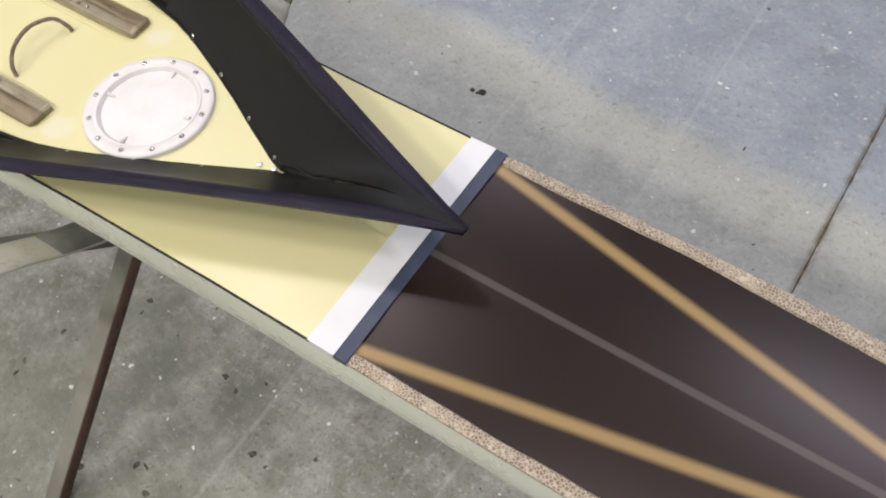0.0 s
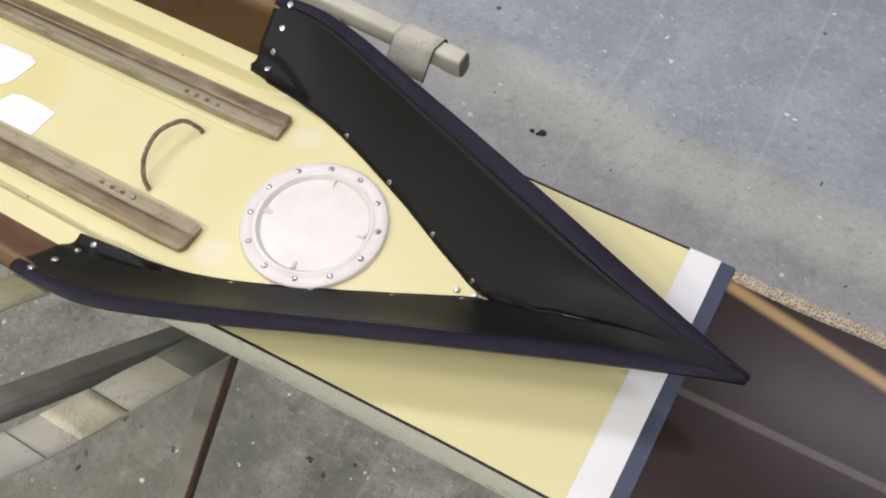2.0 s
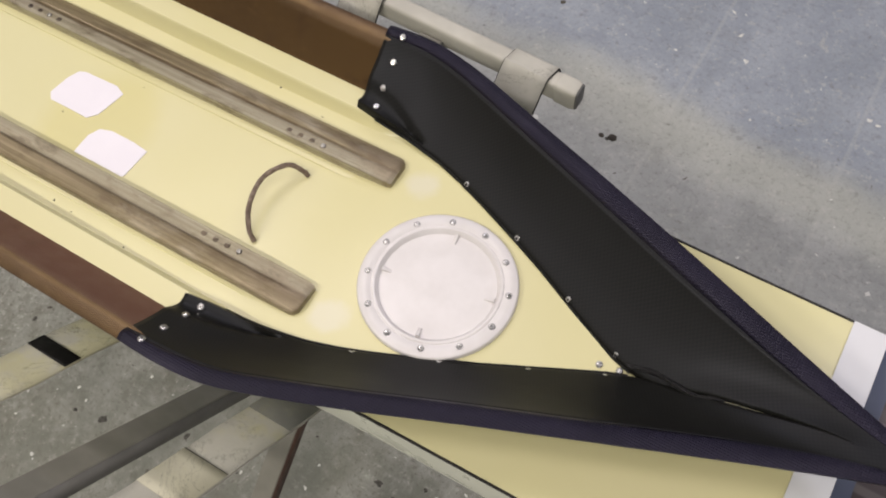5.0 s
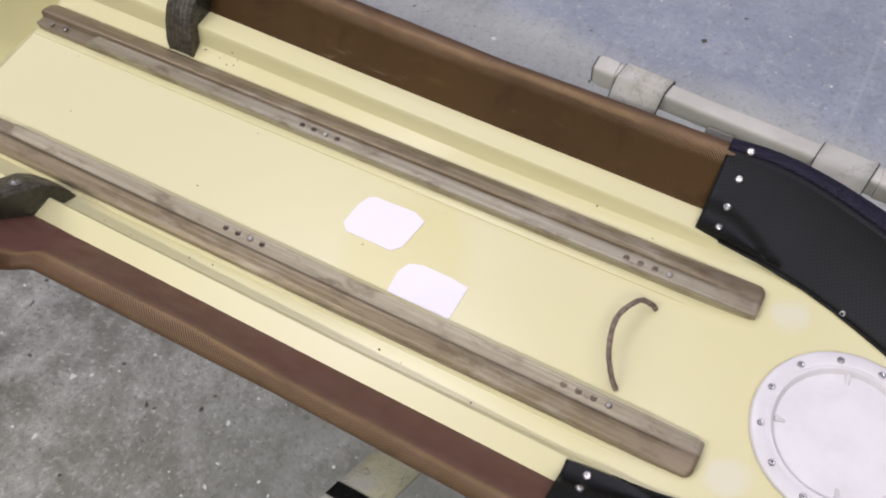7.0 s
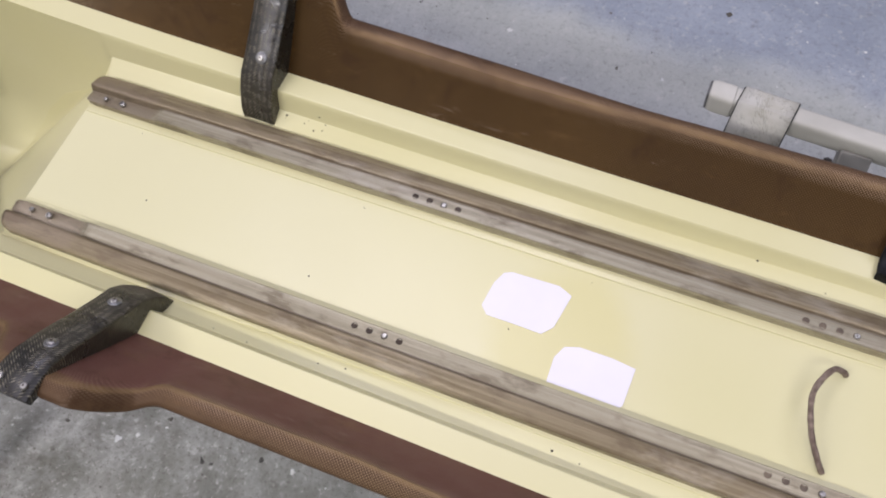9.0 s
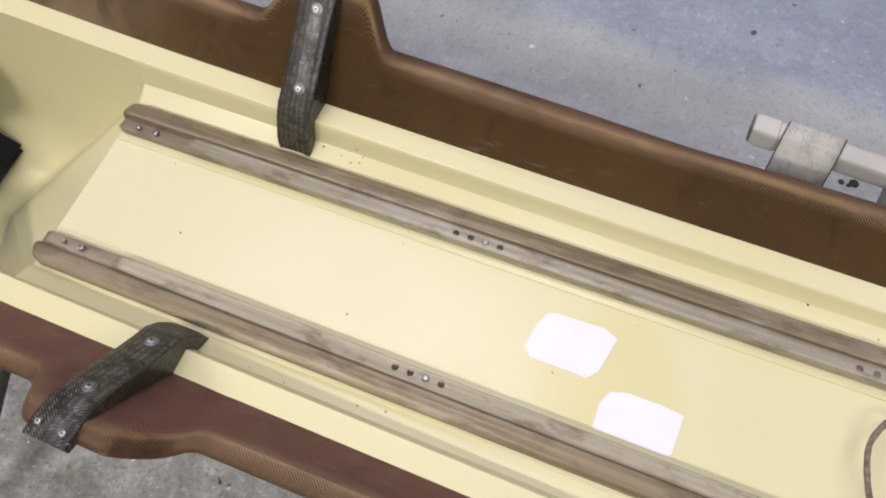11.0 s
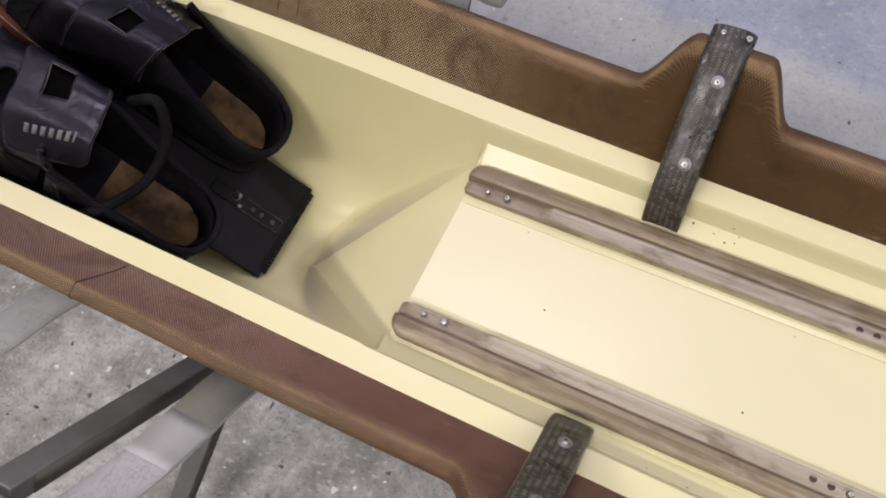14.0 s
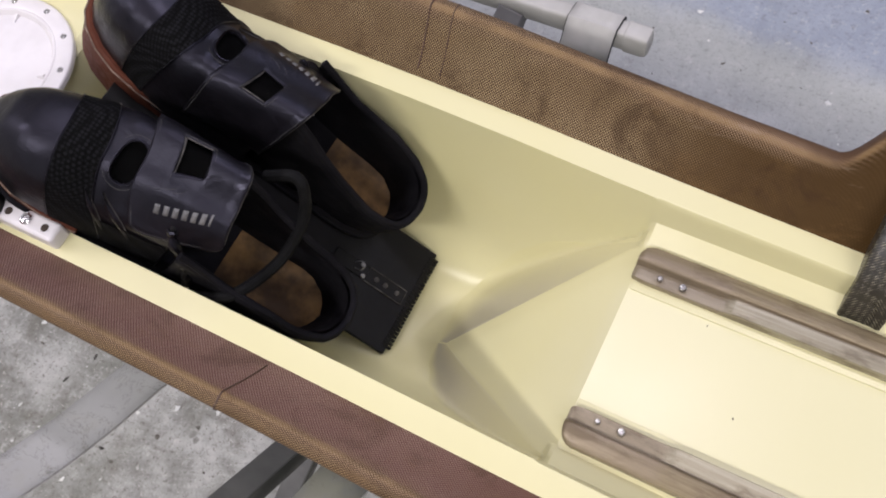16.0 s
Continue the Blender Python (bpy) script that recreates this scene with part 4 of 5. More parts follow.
def build_guard():
    """The carbon splash guard: two wings that meet over the fore deck."""
    inner = [(0.785, 0.1375, 0.872), (0.818, 0.133, 0.870), (0.850, 0.130, 0.8675), (0.885, 0.124, 0.8672), (0.914, 0.1168, 0.8672), (0.960, 0.1005, 0.8672), (1.05, 0.0620, 0.8672), (1.178, 0.003, 0.8678), (1.26, 0.0015, 0.908), (1.335, 0.0003, 0.9425), (1.38, 0.0, 0.9472), (1.4330, 0.0, 0.9492)]
    ridge = [(0.785, 0.1995, 0.9230), (0.818, 0.199, 0.9250), (0.850, 0.195, 0.9270), (0.880, 0.187, 0.929), (0.911, 0.1745, 0.930), (0.978, 0.1475, 0.931), (1.075, 0.1090, 0.934), (1.19, 0.0655, 0.938), (1.28, 0.0300, 0.9410), (1.345, 0.0100, 0.9455), (1.388, 0.0040, 0.9477), (1.4330, 0.0006, 0.9493)]
    outer = [(0.785, 0.2165, 0.9230), (0.818, 0.2175, 0.9245), (0.850, 0.2155, 0.9255), (0.880, 0.2095, 0.927), (0.922, 0.1965, 0.9295), (0.995, 0.1700, 0.932), (1.10, 0.1295, 0.940), (1.215, 0.0850, 0.945), (1.30, 0.0520, 0.947), (1.36, 0.0292, 0.9480), (1.405, 0.0125, 0.9484), (1.4310, 0.0035, 0.9486)]
    n = 70
    levels = (0.04, 0.08, 0.12, 0.16, 0.20, 0.24, 0.28, 0.32, 0.37, 0.45, 0.55, 0.66, 0.78, 0.90)
    rim = len(levels) + 2
    ci, cr, co = spline(inner, n), spline(ridge, n), spline(outer, n)
    for side in (-1, 1):
        rows = []
        for k in range(n):
            a, r, o = ci[k], cr[k], co[k]
            r = r.lerp(o, 0.45)
            flat = 1 - soft(k, n - 22, n - 6)
            row = [a]
            if k < n - 1:
                foot = soft(k, 6, 16)
                row.append(a + Vector((0.0, 0.003, 0.0035 + 0.004 * (1 - foot))) * flat)
            else:
                row.append(a)
            b = row[-1]
            fold = 0.34 * (1 - soft(a.x, 0.80, 0.905))
            for f in levels:
                bulge = 0.0022 * math.sin(math.pi * f) * flat
                dent = -0.0075 * math.sin(math.pi * f / fold) * min(1.0, fold / 0.1) if f < fold else 0.0
                row.append(b.lerp(r, f) + Vector((0, bulge, -bulge + dent)))
            d = (o - r)
            row += [b.lerp(r, 0.96) + Vector((0, 0, 0.0004)), r + Vector((0, 0, 0.0006)), r + d * 0.3 + Vector((0, 0, 0.0022)), r + d * 0.65 + Vector((0, 0, 0.0016)), r + d * 0.92, o, o - d * 0.1 - Vector((0, 0, 0.004))]
            rows.append([(p.x + (0.006 if side > 0 else -0.010) * (1 - soft(p.x, 0.80, 0.88)), side * p.y, p.z) for p in row])
        wing = thick(part("splash_guard_wing", grid([r[: rim + 1] for r in rows]), M_CARBON, boat, "black carbon splash guard wing with rivets"), 0.0025, 0)
        thick(part("guard_lip", grid([r[rim:] for r in rows]), M_LIP, wing, "glossy violet-black rolled lip"), 0.0025, 0)
        P = lambda k, f: ci[k].lerp(cr[k], f)  # noqa: E731
        spots = []
        for x in (0.949, 1.018, 1.087, 1.156):
            k = min(range(n), key=lambda i: abs(ci[i].x - x))
            spots.append((k, 0.04))
        strip = [Vector(p) for p in rows[4]]
        for y in (0.1435, 0.163, 0.186, 0.2075):
            j = min(range(2, len(strip) - 2), key=lambda i: abs(abs(strip[i].y) - y))
            nn = (strip[j + 1] - strip[j - 1]).cross(Vector(rows[5][j]) - Vector(rows[3][j])).normalized()
            nn = nn if nn.z > 0 else -nn
            screw(strip[j] + nn * 0.0012, nn, 0.0038, wing, "rivet")
        for k, f in spots:
            p = P(k, f)
            t = (ci[min(n - 1, k + 1)] - ci[max(0, k - 1)]).normalized()
            up = (cr[k] - ci[k]).normalized()
            nn = t.cross(up)
            nn = nn if nn.z > 0 else -nn
            q = p + nn * 0.001 + Vector((0.006 if k == 1 else 0, 0.002, -0.001))
            screw((q.x, side * q.y, q.z), (nn.x, side * nn.y, nn.z), 0.0038, wing, "rivet")
        bead = [(p.x, side * (p.y - 0.0005), p.z + 0.0006 + 0.0012 * abs(noise.noise((p.x * 60, side, 0)))) for p in (ci[k] for k in range(6, n) if ci[k].x < 1.18)]
        part("sealant_bead", tube(bead, [0.0016 + 0.0012 * abs(noise.noise((p[0] * 90, side, 5))) for p in bead], 6), M_GLUE, wing)
    gum = spline([(1.176, 0.004, 0.875), (1.20, 0.006, 0.884), (1.235, -0.003, 0.899), (1.262, 0.001, 0.908)], 30)
    part("apex_sealant", tube(gum, [0.0019 + 0.0024 * abs(noise.noise((p.x * 70, 0, 8))) for p in gum], 7), M_GLUE, boat, "lumpy black sealant")


def build_hatch(cx, cy, z, r, lid_r, screw_r, label, count=12):
    """A screwed-down ring round a recessed twist lid with four finger tabs."""
    hatch = part("hatch_ring", disc((cx, cy, z), (0, 0, 1), [(r, -0.002), (r, 0.0030), (r - 0.0007, 0.0046), (r - 0.0022, 0.0056), (lid_r + 0.0062, 0.0060), (lid_r + 0.0052, 0.0053), (lid_r + 0.0044, 0.0053), (lid_r + 0.0036, 0.0062), (lid_r + 0.0014, 0.0062), (lid_r + 0.0004, 0.0054), (lid_r - 0.0024, 0.0012)], 72), M_WHITE, boat, label)
    lid = part("hatch_lid", disc((cx, cy, z), (0, 0, 1), [(lid_r - 0.0024, -0.001), (lid_r - 0.0024, 0.0013), (lid_r - 0.006, 0.0009), (lid_r * 0.55, 0.0013), (lid_r * 0.2, 0.0017)], 72), M_WHITE, hatch)
    for k in range(4):
        a = math.pi / 2 * k + 0.20
        u, v = math.cos(a), math.sin(a)
        at = lambda f, w, h: (cx + u * (lid_r - 0.0025 - 0.0105 * f) - v * w, cy + v * (lid_r - 0.0025 - 0.0105 * f) + u * w, z + h)  # noqa: E731
        foot = [at(0, -0.0026, 0.0008), at(0, 0.0026, 0.0008), at(1, 0.0017, 0.0008), at(1, -0.0017, 0.0008)]
        head = [at(0, -0.0020, 0.0050), at(0, 0.0020, 0.0050), at(0.86, 0.0010, 0.0018), at(0.86, -0.0010, 0.0018)]
        part("grip_lug", grid([foot, head], ring=True, caps=True), M_WHITE, hatch)
    for k in range(count):
        a = 2 * math.pi * (k + 0.60) / count
        p = (cx + screw_r * math.cos(a), cy + screw_r * math.sin(a), z + 0.0058)
        part("screw_cup", disc(p, (0, 0, 1), [(0.0036, -0.0006), (0.0034, 0.0003), (0.0028, 0.0001)], 14), M_DULL, hatch)
        screw((p[0], p[1], p[2] - 0.0004), (0, 0, 1), 0.0025, hatch, "hatch_screw", M_STEEL)
    return lid


def build_small_fittings():
    loop = spline([(0.789, 0.041, 0.859), (0.784, 0.040, 0.867), (0.772, 0.032, 0.879), (0.761, 0.005, 0.882), (0.767, -0.027, 0.879), (0.779, -0.047, 0.870), (0.787, -0.053, 0.859)], 40)
    part("rope_loop", tube(loop, [0.0027 + 0.0002 * math.sin(i * 1.9) for i in range(40)], 8), M_CORD, boat, "thin brown cord loop through the deck")
    for quad in (((0.536, 0.030), (0.530, -0.006), (0.521, -0.0165), (0.503, -0.016), (0.466, -0.016), (0.458, -0.008), (0.461, 0.018), (0.4665, 0.031), (0.474, 0.0345), (0.522, 0.036)),
                 ((0.6135, -0.019), (0.6125, -0.056), (0.604, -0.0664), (0.548, -0.0664), (0.541, -0.058), (0.540, -0.034), (0.546, -0.021), (0.560, -0.0165), (0.592, -0.0165))):
        part("white_patch", grid([[(x, y, 0.8581) for x, y in quad], [(x, y, 0.8588) for x, y in quad]], ring=True, caps=True), M_PAPER, boat, "bright white tape patch", smooth=False)
    for x, y in ((1.152, -0.004), (1.171, -0.001)):
        screw((x, y, 0.8670), (0, 0, 1), 0.0036, boat, "deck_screw")
    rng = random.Random(5)
    bm = bmesh.new()
    spots = [(0.18 + rng.random() * 0.05, 0.118 + rng.random() * 0.012) for _ in range(9)] + [(rng.uniform(-0.03, 0.85), rng.choice((-1, 1)) * rng.uniform(0.114, 0.132)) for _ in range(14)]
    spots += [(rng.uniform(0, 0.85), rng.choice((-1, 1)) * rng.uniform(0.060, 0.066)) for _ in range(8)] + [(rng.uniform(0.0, 0.9), rng.uniform(-0.06, 0.06)) for _ in range(6)]
    for x, y in spots:
        s = rng.uniform(0.0004, 0.0012)
        disc((x, y, deck_top(x, y) - 0.0002), (rng.uniform(-0.3, 0.3), 0.1, 1), [(s, 0), (s * 1.1, s * 0.5), (s * 0.4, s * 0.9)], 6, bm)
    tagged(part("deck_grit", bm, M_GRIT), "dark grit scattered on the cream deck", "debris", kind="stuff")


build_shell()
build_rails()
build_braces()
build_tracks()
build_guard()
build_hatch(0.9800, -0.0070, 0.8668, 0.0795, 0.0605, 0.0702, "white round screw-down hatch")
build_hatch(-0.784, 0.0, 0.893, 0.100, 0.076, 0.0905, "white round screw-down hatch")
build_small_fittings()

# ---------------------------------------------------------------- foot stretcher and shoes
TILT = radians(35)
HEEL = Vector((-0.287, 0.0, 0.750))
ALONG, NORMAL = Vector((-math.cos(TILT), 0, math.sin(TILT))), Vector((math.sin(TILT), 0, math.cos(TILT)))


def on_board(u, v, w):
    return HEEL + ALONG * u + Vector((0, v, 0)) + NORMAL * w


def build_stretcher():
    stretcher = thing("foot_stretcher", "black plastic foot stretcher plate in the cream foot well", "foot stretcher")
    rows = []
    for u, half in ((-0.0315, 0.0665), (0.0, 0.0665), (0.06, 0.0665), (0.20, 0.060), (0.34, 0.05), (0.36, 0.048)):
        rows.append([on_board(u, -half, -0.0255), on_board(u, half, -0.0255), on_board(u, half, -0.0175), on_board(u, -half, -0.0175)])
    bevel(part("heel_plate", grid(rows, ring=True, caps=True), M_BLACK, stretcher), 0.0012)
    for k in range(26):
        v = -0.058 + k * 0.00464
        bm = grid([[on_board(u, v + a, w) for u, w in ((-0.0368, -0.0235), (-0.0368, -0.0182), (-0.0255, -0.0160), (-0.0255, -0.026))] for a in (0, 0.0027)], ring=True, caps=True)
        part("plate_tooth", bm, M_BLACK, stretcher)
    rows = [[on_board(u, v, w) for v, w in ((-0.008, -0.0176), (0.008, -0.0176), (0.008, -0.0150), (-0.008, -0.0150))] for u in (-0.020, 0.075)]
    strip = bevel(part("adjuster_strip", grid(rows, ring=True, caps=True), M_BLACK, stretcher, "dark metal adjuster strip"), 0.001)
    for u in (-0.010, 0.006, 0.018):
        screw(on_board(u, 0, -0.015), NORMAL, 0.0030, strip, "screw", M_WORN)
    for u, v in ((0.034, -0.005), (0.040, 0.006)):
        screw(on_board(u, v, -0.015), NORMAL, 0.003, strip, "nut", M_DULL)
    rim = [(-0.020, -0.0085), (0.030, -0.0085), (0.030, 0.0085), (-0.020, 0.0085), (-0.020, -0.0085)]
    part("strip_rim", tube([on_board(u, v, -0.0152) for u, v in rim], 0.0007, 5), M_WORN, strip)
    clip = spline([on_board(0.050, 0.003, -0.014), on_board(0.045, 0.006, -0.006), on_board(0.040, 0.003, -0.004), on_board(0.041, -0.003, -0.006), on_board(0.047, -0.003, -0.013)], 24)
    part("wire_clip", tube(clip, 0.0009, 6), M_DULL, stretcher, "bent steel wire clip")
    for side, x0, x1 in ((-1, -0.672, -0.538), (1, -0.69, -0.552)):
        y0, y1 = sorted((side * 0.134, side * 0.155))
        rail = bevel(part("rail_block", box(x0, x1, y0, y1, 0.924, 0.945), M_WHITE, stretcher, "white plastic rail block"), 0.004, 3)
        for k, x in enumerate(frange(x1 - 0.013, x1 - 0.058, 3)):
            if k == 1:
                screw((x, side * 0.1445, 0.945), (0, 0, 1), 0.0062, rail)
            else:
                part("block_hole", disc((x, side * 0.1445, 0.945), (0, 0, 1), [(0.0042, 0.0002), (0.0038, 0.0005), (0.002, 0.0001)], 12), M_HOLE, rail)
        knob = part("clamp_knob", disc((x1 - 0.085, side * 0.150, 0.942), (0, 0, 1), [(0.020, 0), (0.022, 0.006), (0.022, 0.020), (0.018, 0.026), (0.008, 0.028)], 18), M_BLACK, stretcher, "black clamp knob")
        part("cross_arm", tube([(x1 - 0.085, side * 0.14, 0.945), (x1 - 0.03, side * 0.09, 0.90), on_board(0.34, side * 0.05, -0.03)], 0.009, 8), M_BLACK, stretcher)


WIDTH = [(-0.012, 0.0), (-0.010, 0.014), (-0.006, 0.025), (0.002, 0.034), (0.016, 0.041), (0.04, 0.0455), (0.10, 0.047), (0.17, 0.049), (0.22, 0.053), (0.27, 0.0575), (0.31, 0.058), (0.34, 0.0545), (0.365, 0.046), (0.385, 0.033), (0.396, 0.019), (0.402, 0.0)]
CROWN = [(0.11, 0.172), (0.165, 0.168), (0.20, 0.160), (0.235, 0.148), (0.27, 0.132), (0.30, 0.118), (0.33, 0.105), (0.355, 0.094), (0.375, 0.078), (0.39, 0.055), (0.398, 0.034), (0.402, 0.010)]
RIM = [(-0.012, 0.060), (0.0, 0.061), (0.04, 0.072), (0.08, 0.089), (0.12, 0.113), (0.15, 0.135), (0.18, 0.150)]


def build_shoe(side, corded):
    """A boat shoe fixed to the plate; side -1 or 1 is the side on which its strap closes."""
    shoe = thing("rowing_shoe", "scuffed black leather rowing shoe with strap and worn tan insole", "shoe", "pair of rowing shoes")
    yc, toe_out = side * 0.0695 - 0.001, radians(2.0)
    reach, short, long = (0.95, 0.014, 0.0) if side < 0 else (0.885, 0.006, 0.018)
    turn_c, turn_s = math.cos(toe_out), math.sin(toe_out)

    def P(u, v, w):
        along = 0.046 + reach * (u * turn_c - v * turn_s * 0.3) + short * (1 - soft(u, 0.06, 0.2)) + long * soft(u, 0.2, 0.4)
        return on_board(along, yc + side * 0.96 * (v + u * turn_s), w)

    def skin(u, deg, off=0.0):
        b, h = lerp(u, WIDTH) + off, lerp(u, CROWN) + off
        a = radians(deg)
        cs, sn = math.cos(a), max(0.0, math.sin(a))
        boxy = 1 - soft(u, 0.24, 0.34)
        fold = 0.0016 * math.sin(u * 190 + 2 * cs) * sn * math.exp(-((u - 0.285) / 0.03) ** 2)
        b += 0.008 * soft(u, 0.10, 0.16) * (1 - soft(u, 0.28, 0.34)) * (cs < 0)
        lean = soft(cs, -0.6, 0.55) * (1 - soft(u, 0.25, 0.35))
        return P(u, (abs(cs) ** (0.74 - 0.12 * boxy)) * (1 - 0.12 * lean if cs > 0 else -1) * b - 0.004 * sn * soft(u, 0.1, 0.3), (1 - 0.33 * lean) * h * sn ** (0.72 - 0.10 * boxy) + fold)

    # vamp with two cut-outs, and the mesh that shows through them
    us = sorted({*frange(0.19, 0.245, 12), *frange(0.245, 0.29, 46), *frange(0.29, 0.36, 16), *frange(0.36, 0.402, 14)})
    degs = frange(0, 180, 121)
    eye_u, eye_d, eye_ru, eye_rd = 0.2640, 90.0, 0.0125, 10.5
    in_eye = lambda u, d: ((u - eye_u) / eye_ru) ** 2 + ((d - eye_d) / eye_rd) ** 2 < 1  # noqa: E731
    thick(part("vamp", grid([[skin(u, d) for d in degs] for u in us], skip=lambda i, j: in_eye(us[i] + 0.0005, degs[j] + 0.75)), M_LEATHER, shoe), 0.003)
    part("eyelet_edge", tube([skin(eye_u + eye_ru * 1.05 * math.cos(a), eye_d + eye_rd * 1.05 * math.sin(a), 0.0008) for a in frange(0, 2 * math.pi, 40)], 0.0013, 6), M_LEATHER, shoe)
    part("stitching", tube([skin(eye_u + eye_ru * 1.45 * math.cos(a), eye_d + eye_rd * 1.4 * math.sin(a), 0.0006) for a in frange(0.6, 2 * math.pi - 0.6, 40)], 0.0003, 5), M_STITCH, shoe)
    part("toe_lining", grid([[skin(u, d, -0.005) for d in frange(60, 160, 21)] for u in frange(0.235, 0.312, 8)]), M_VOID, shoe, "black lining")
    part("side_cloth", grid([[skin(u, d, 0.0016) for d in frange(1, 36 - 60 * (u - 0.19), 14)] for u in frange(0.192, 0.30, 14)]), M_MESH, shoe, "black cloth side panel")
    band = lambda d, f: 0.262 + 0.00034 * (d - 33) + 0.006 * math.sin(radians(d)) + (0.050 - 0.00014 * d) * f  # noqa: E731
    part("mesh_panel", grid([[skin(band(d, f), d, 0.0014) for d in degs] for f in frange(0, 1, 9)]), M_MESH, shoe, "black mesh panel")
    for f in (-0.03, 1.03):
        part("panel_seam", tube([skin(band(d, f), d, 0.0016) for d in frange(4, 176, 60)], 0.0006, 5), M_LEATHER, shoe)

    for u0, d0, u1, d1, w in ((0.268, 66, 0.226, 22, 0.0055), (0.284, 62, 0.252, 20, 0.0045), (0.262, 114, 0.236, 150, 0.0050)):
        rows = []
        for f in frange(0, 1, 14):
            half = w * math.sin(math.pi * min(0.97, max(0.03, f))) ** 0.8
            rows.append([skin(u0 + (u1 - u0) * f + half * g, d0 + (d1 - d0) * f, 0.0022 * (1 - g * g) + 0.0004) for g in (-1, -0.5, 0, 0.5, 1)])
        part("leather_petal", grid(rows), M_LEATHER, shoe)
        part("petal_edge", tube([r[0] for r in rows], 0.0006, 5), M_WORN, shoe)

    back = (0.180, 0.165, 0.145, 0.12, 0.09, 0.06, 0.04, 0.025, 0.012, 0.002, -0.003, -0.007, -0.010)
    path = [(u, 1) for u in back] + [(-0.012, 0)] + [(u, -1) for u in reversed(back)]

    def wall(f, shrink=0.0):
        out = []
        for u, sg in path:
            heel = 1 - soft(u, 0.06, 0.15)
            top = (lerp(u, RIM) + 0.014 * heel) * (1.0 if sg < 0 else 1 - 0.28 * soft(u, 0.05, 0.14))
            w = -0.007 + (top + 0.007) * f
            lean = 1 - 0.05 * (w / 0.09) ** 2 + 0.05 * math.sin(math.pi * f)
            v = sg * max(0.0, (lerp(u, WIDTH) - 0.006 * (1 - f)) * lean - shrink)
            out.append(P(u - (0.004 * f if u < 0.03 else 0) + shrink * (u < 0.02), v - side * 0.006 * f * heel, w))
        return out

    thick(part("heel_quarter", grid([wall(f) for f in frange(0, 1, 10)]), M_LINING, shoe), 0.002)
    part("lining", grid([wall(f, 0.0065) for f in frange(0.02, 1, 8)]), M_LINING, shoe, "soft black lining")
    part("padded_collar", tube([p + NORMAL * 0.001 for p in wall(1.0, 0.002)], 0.0040, 8), M_LINING, shoe, "padded black collar")

    us2 = [-0.012, -0.010, -0.006, 0.002, 0.016, 0.04, 0.1, 0.17, 0.22, 0.27, 0.31, 0.34, 0.365, 0.385, 0.396, 0.402]
    edge = lambda us, g_out, g_in: [(u, lerp(u, WIDTH) + g_out) for u in us] + [(u, -lerp(u, WIDTH) - g_in) for u in reversed(us)]  # noqa: E731
    bevel(part("sole", grid([[P(u * 1.006 - 0.001, v, w) for u, v in edge(us2, 0.004, 0.004)] for w in (-0.0165, -0.007)], ring=True, caps=True), M_LINING, shoe, "black rubber sole"), 0.002)
    fore = [u for u in us2 if u >= 0.27]
    bevel(part("toe_block", grid([[P(u * 1.014 - 0.002, v, w) for u, v in edge(fore, -0.001, 0.0065)] for w in (-0.062, 0.012)], ring=True, caps=True), M_SOLE, shoe, "red-brown sole block under the toes"), 0.003)
    part("welt_stitching", tube([P(u * 1.016 - 0.002, v, 0.008) for u, v in edge(fore, -0.001, 0.0072)], 0.0009, 5), M_CORD, shoe)
    foot = lambda us, lift: [[P(u, (lerp(u, WIDTH) - 0.010) * f, -0.004 + 0.012 * soft(u, 0.10, 0.20) + lift + 0.006 * abs(f) ** 3) for f in frange(-0.94, 0.94, 11)] for u in us]  # noqa: E731
    part("insole", grid(foot([u * (1.0 if side < 0 else 0.82) for u in (-0.004, 0.0, 0.006, 0.014, 0.024, 0.04, 0.06, 0.08, 0.10, 0.12, 0.130)], 0.0)), M_INSOLE, shoe, "worn tan insole")
    # black sheet stands in for the shade over the insole's front
    part("insole_front_shade", grid(foot((0.126 if side < 0 else 0.103, 0.15, 0.18, 0.22), 0.0015)), M_LINING, shoe, "black sheet shading the insole front")

    # strap: over the instep from the inner side, ending in a rounded flap; s runs towards the toe, r up from the flap's end
    heelward = ([(0, 0.144), (0.35, 0.160), (0.7, 0.171), (1, 0.180)], [(0, 70), (0.35, 96), (0.7, 133), (1, 166)])
    toeward = ([(0, 0.230), (0.35, 0.250), (0.7, 0.264), (1, 0.268)], [(0, 42), (0.35, 82), (0.7, 120), (1, 166)])

    def lap(s, r, off=0.0062):
        e = min(1.0, s / 0.20, (1 - s) / 0.20)
        r = r + 0.10 * (1 - math.sqrt(max(0.0, 1 - (1 - e) ** 2))) * (1 - soft(r, 0.0, 0.22))
        u = lerp(r, heelward[0]) * (1 - s) + lerp(r, toeward[0]) * s
        d = lerp(r, heelward[1]) * (1 - s) + lerp(r, toeward[1]) * s
        return skin(u, d, off - 0.003 * soft(r, 0.8, 1.0) + 0.002 * (1 - soft(s, 0, 0.12)))

    rows_s, cols = frange(0, 1, 47), frange(0, 1, 61)
    strap = thick(part("strap", grid([[lap(s, r) for r in cols] for s in rows_s], skip=lambda i, j: 0.42 <= rows_s[i] < 0.71 and 0.41 <= cols[j] < 0.645), M_LEATHER, shoe, "black leather closing strap with a square cut-out"), 0.0030, 0)
    part("strap_lining", grid([[lap(s, r, 0.0016) for r in frange(0.3, 0.75, 14)] for s in frange(0.3, 0.85, 10)]), M_VOID, shoe, "black lining under the strap")
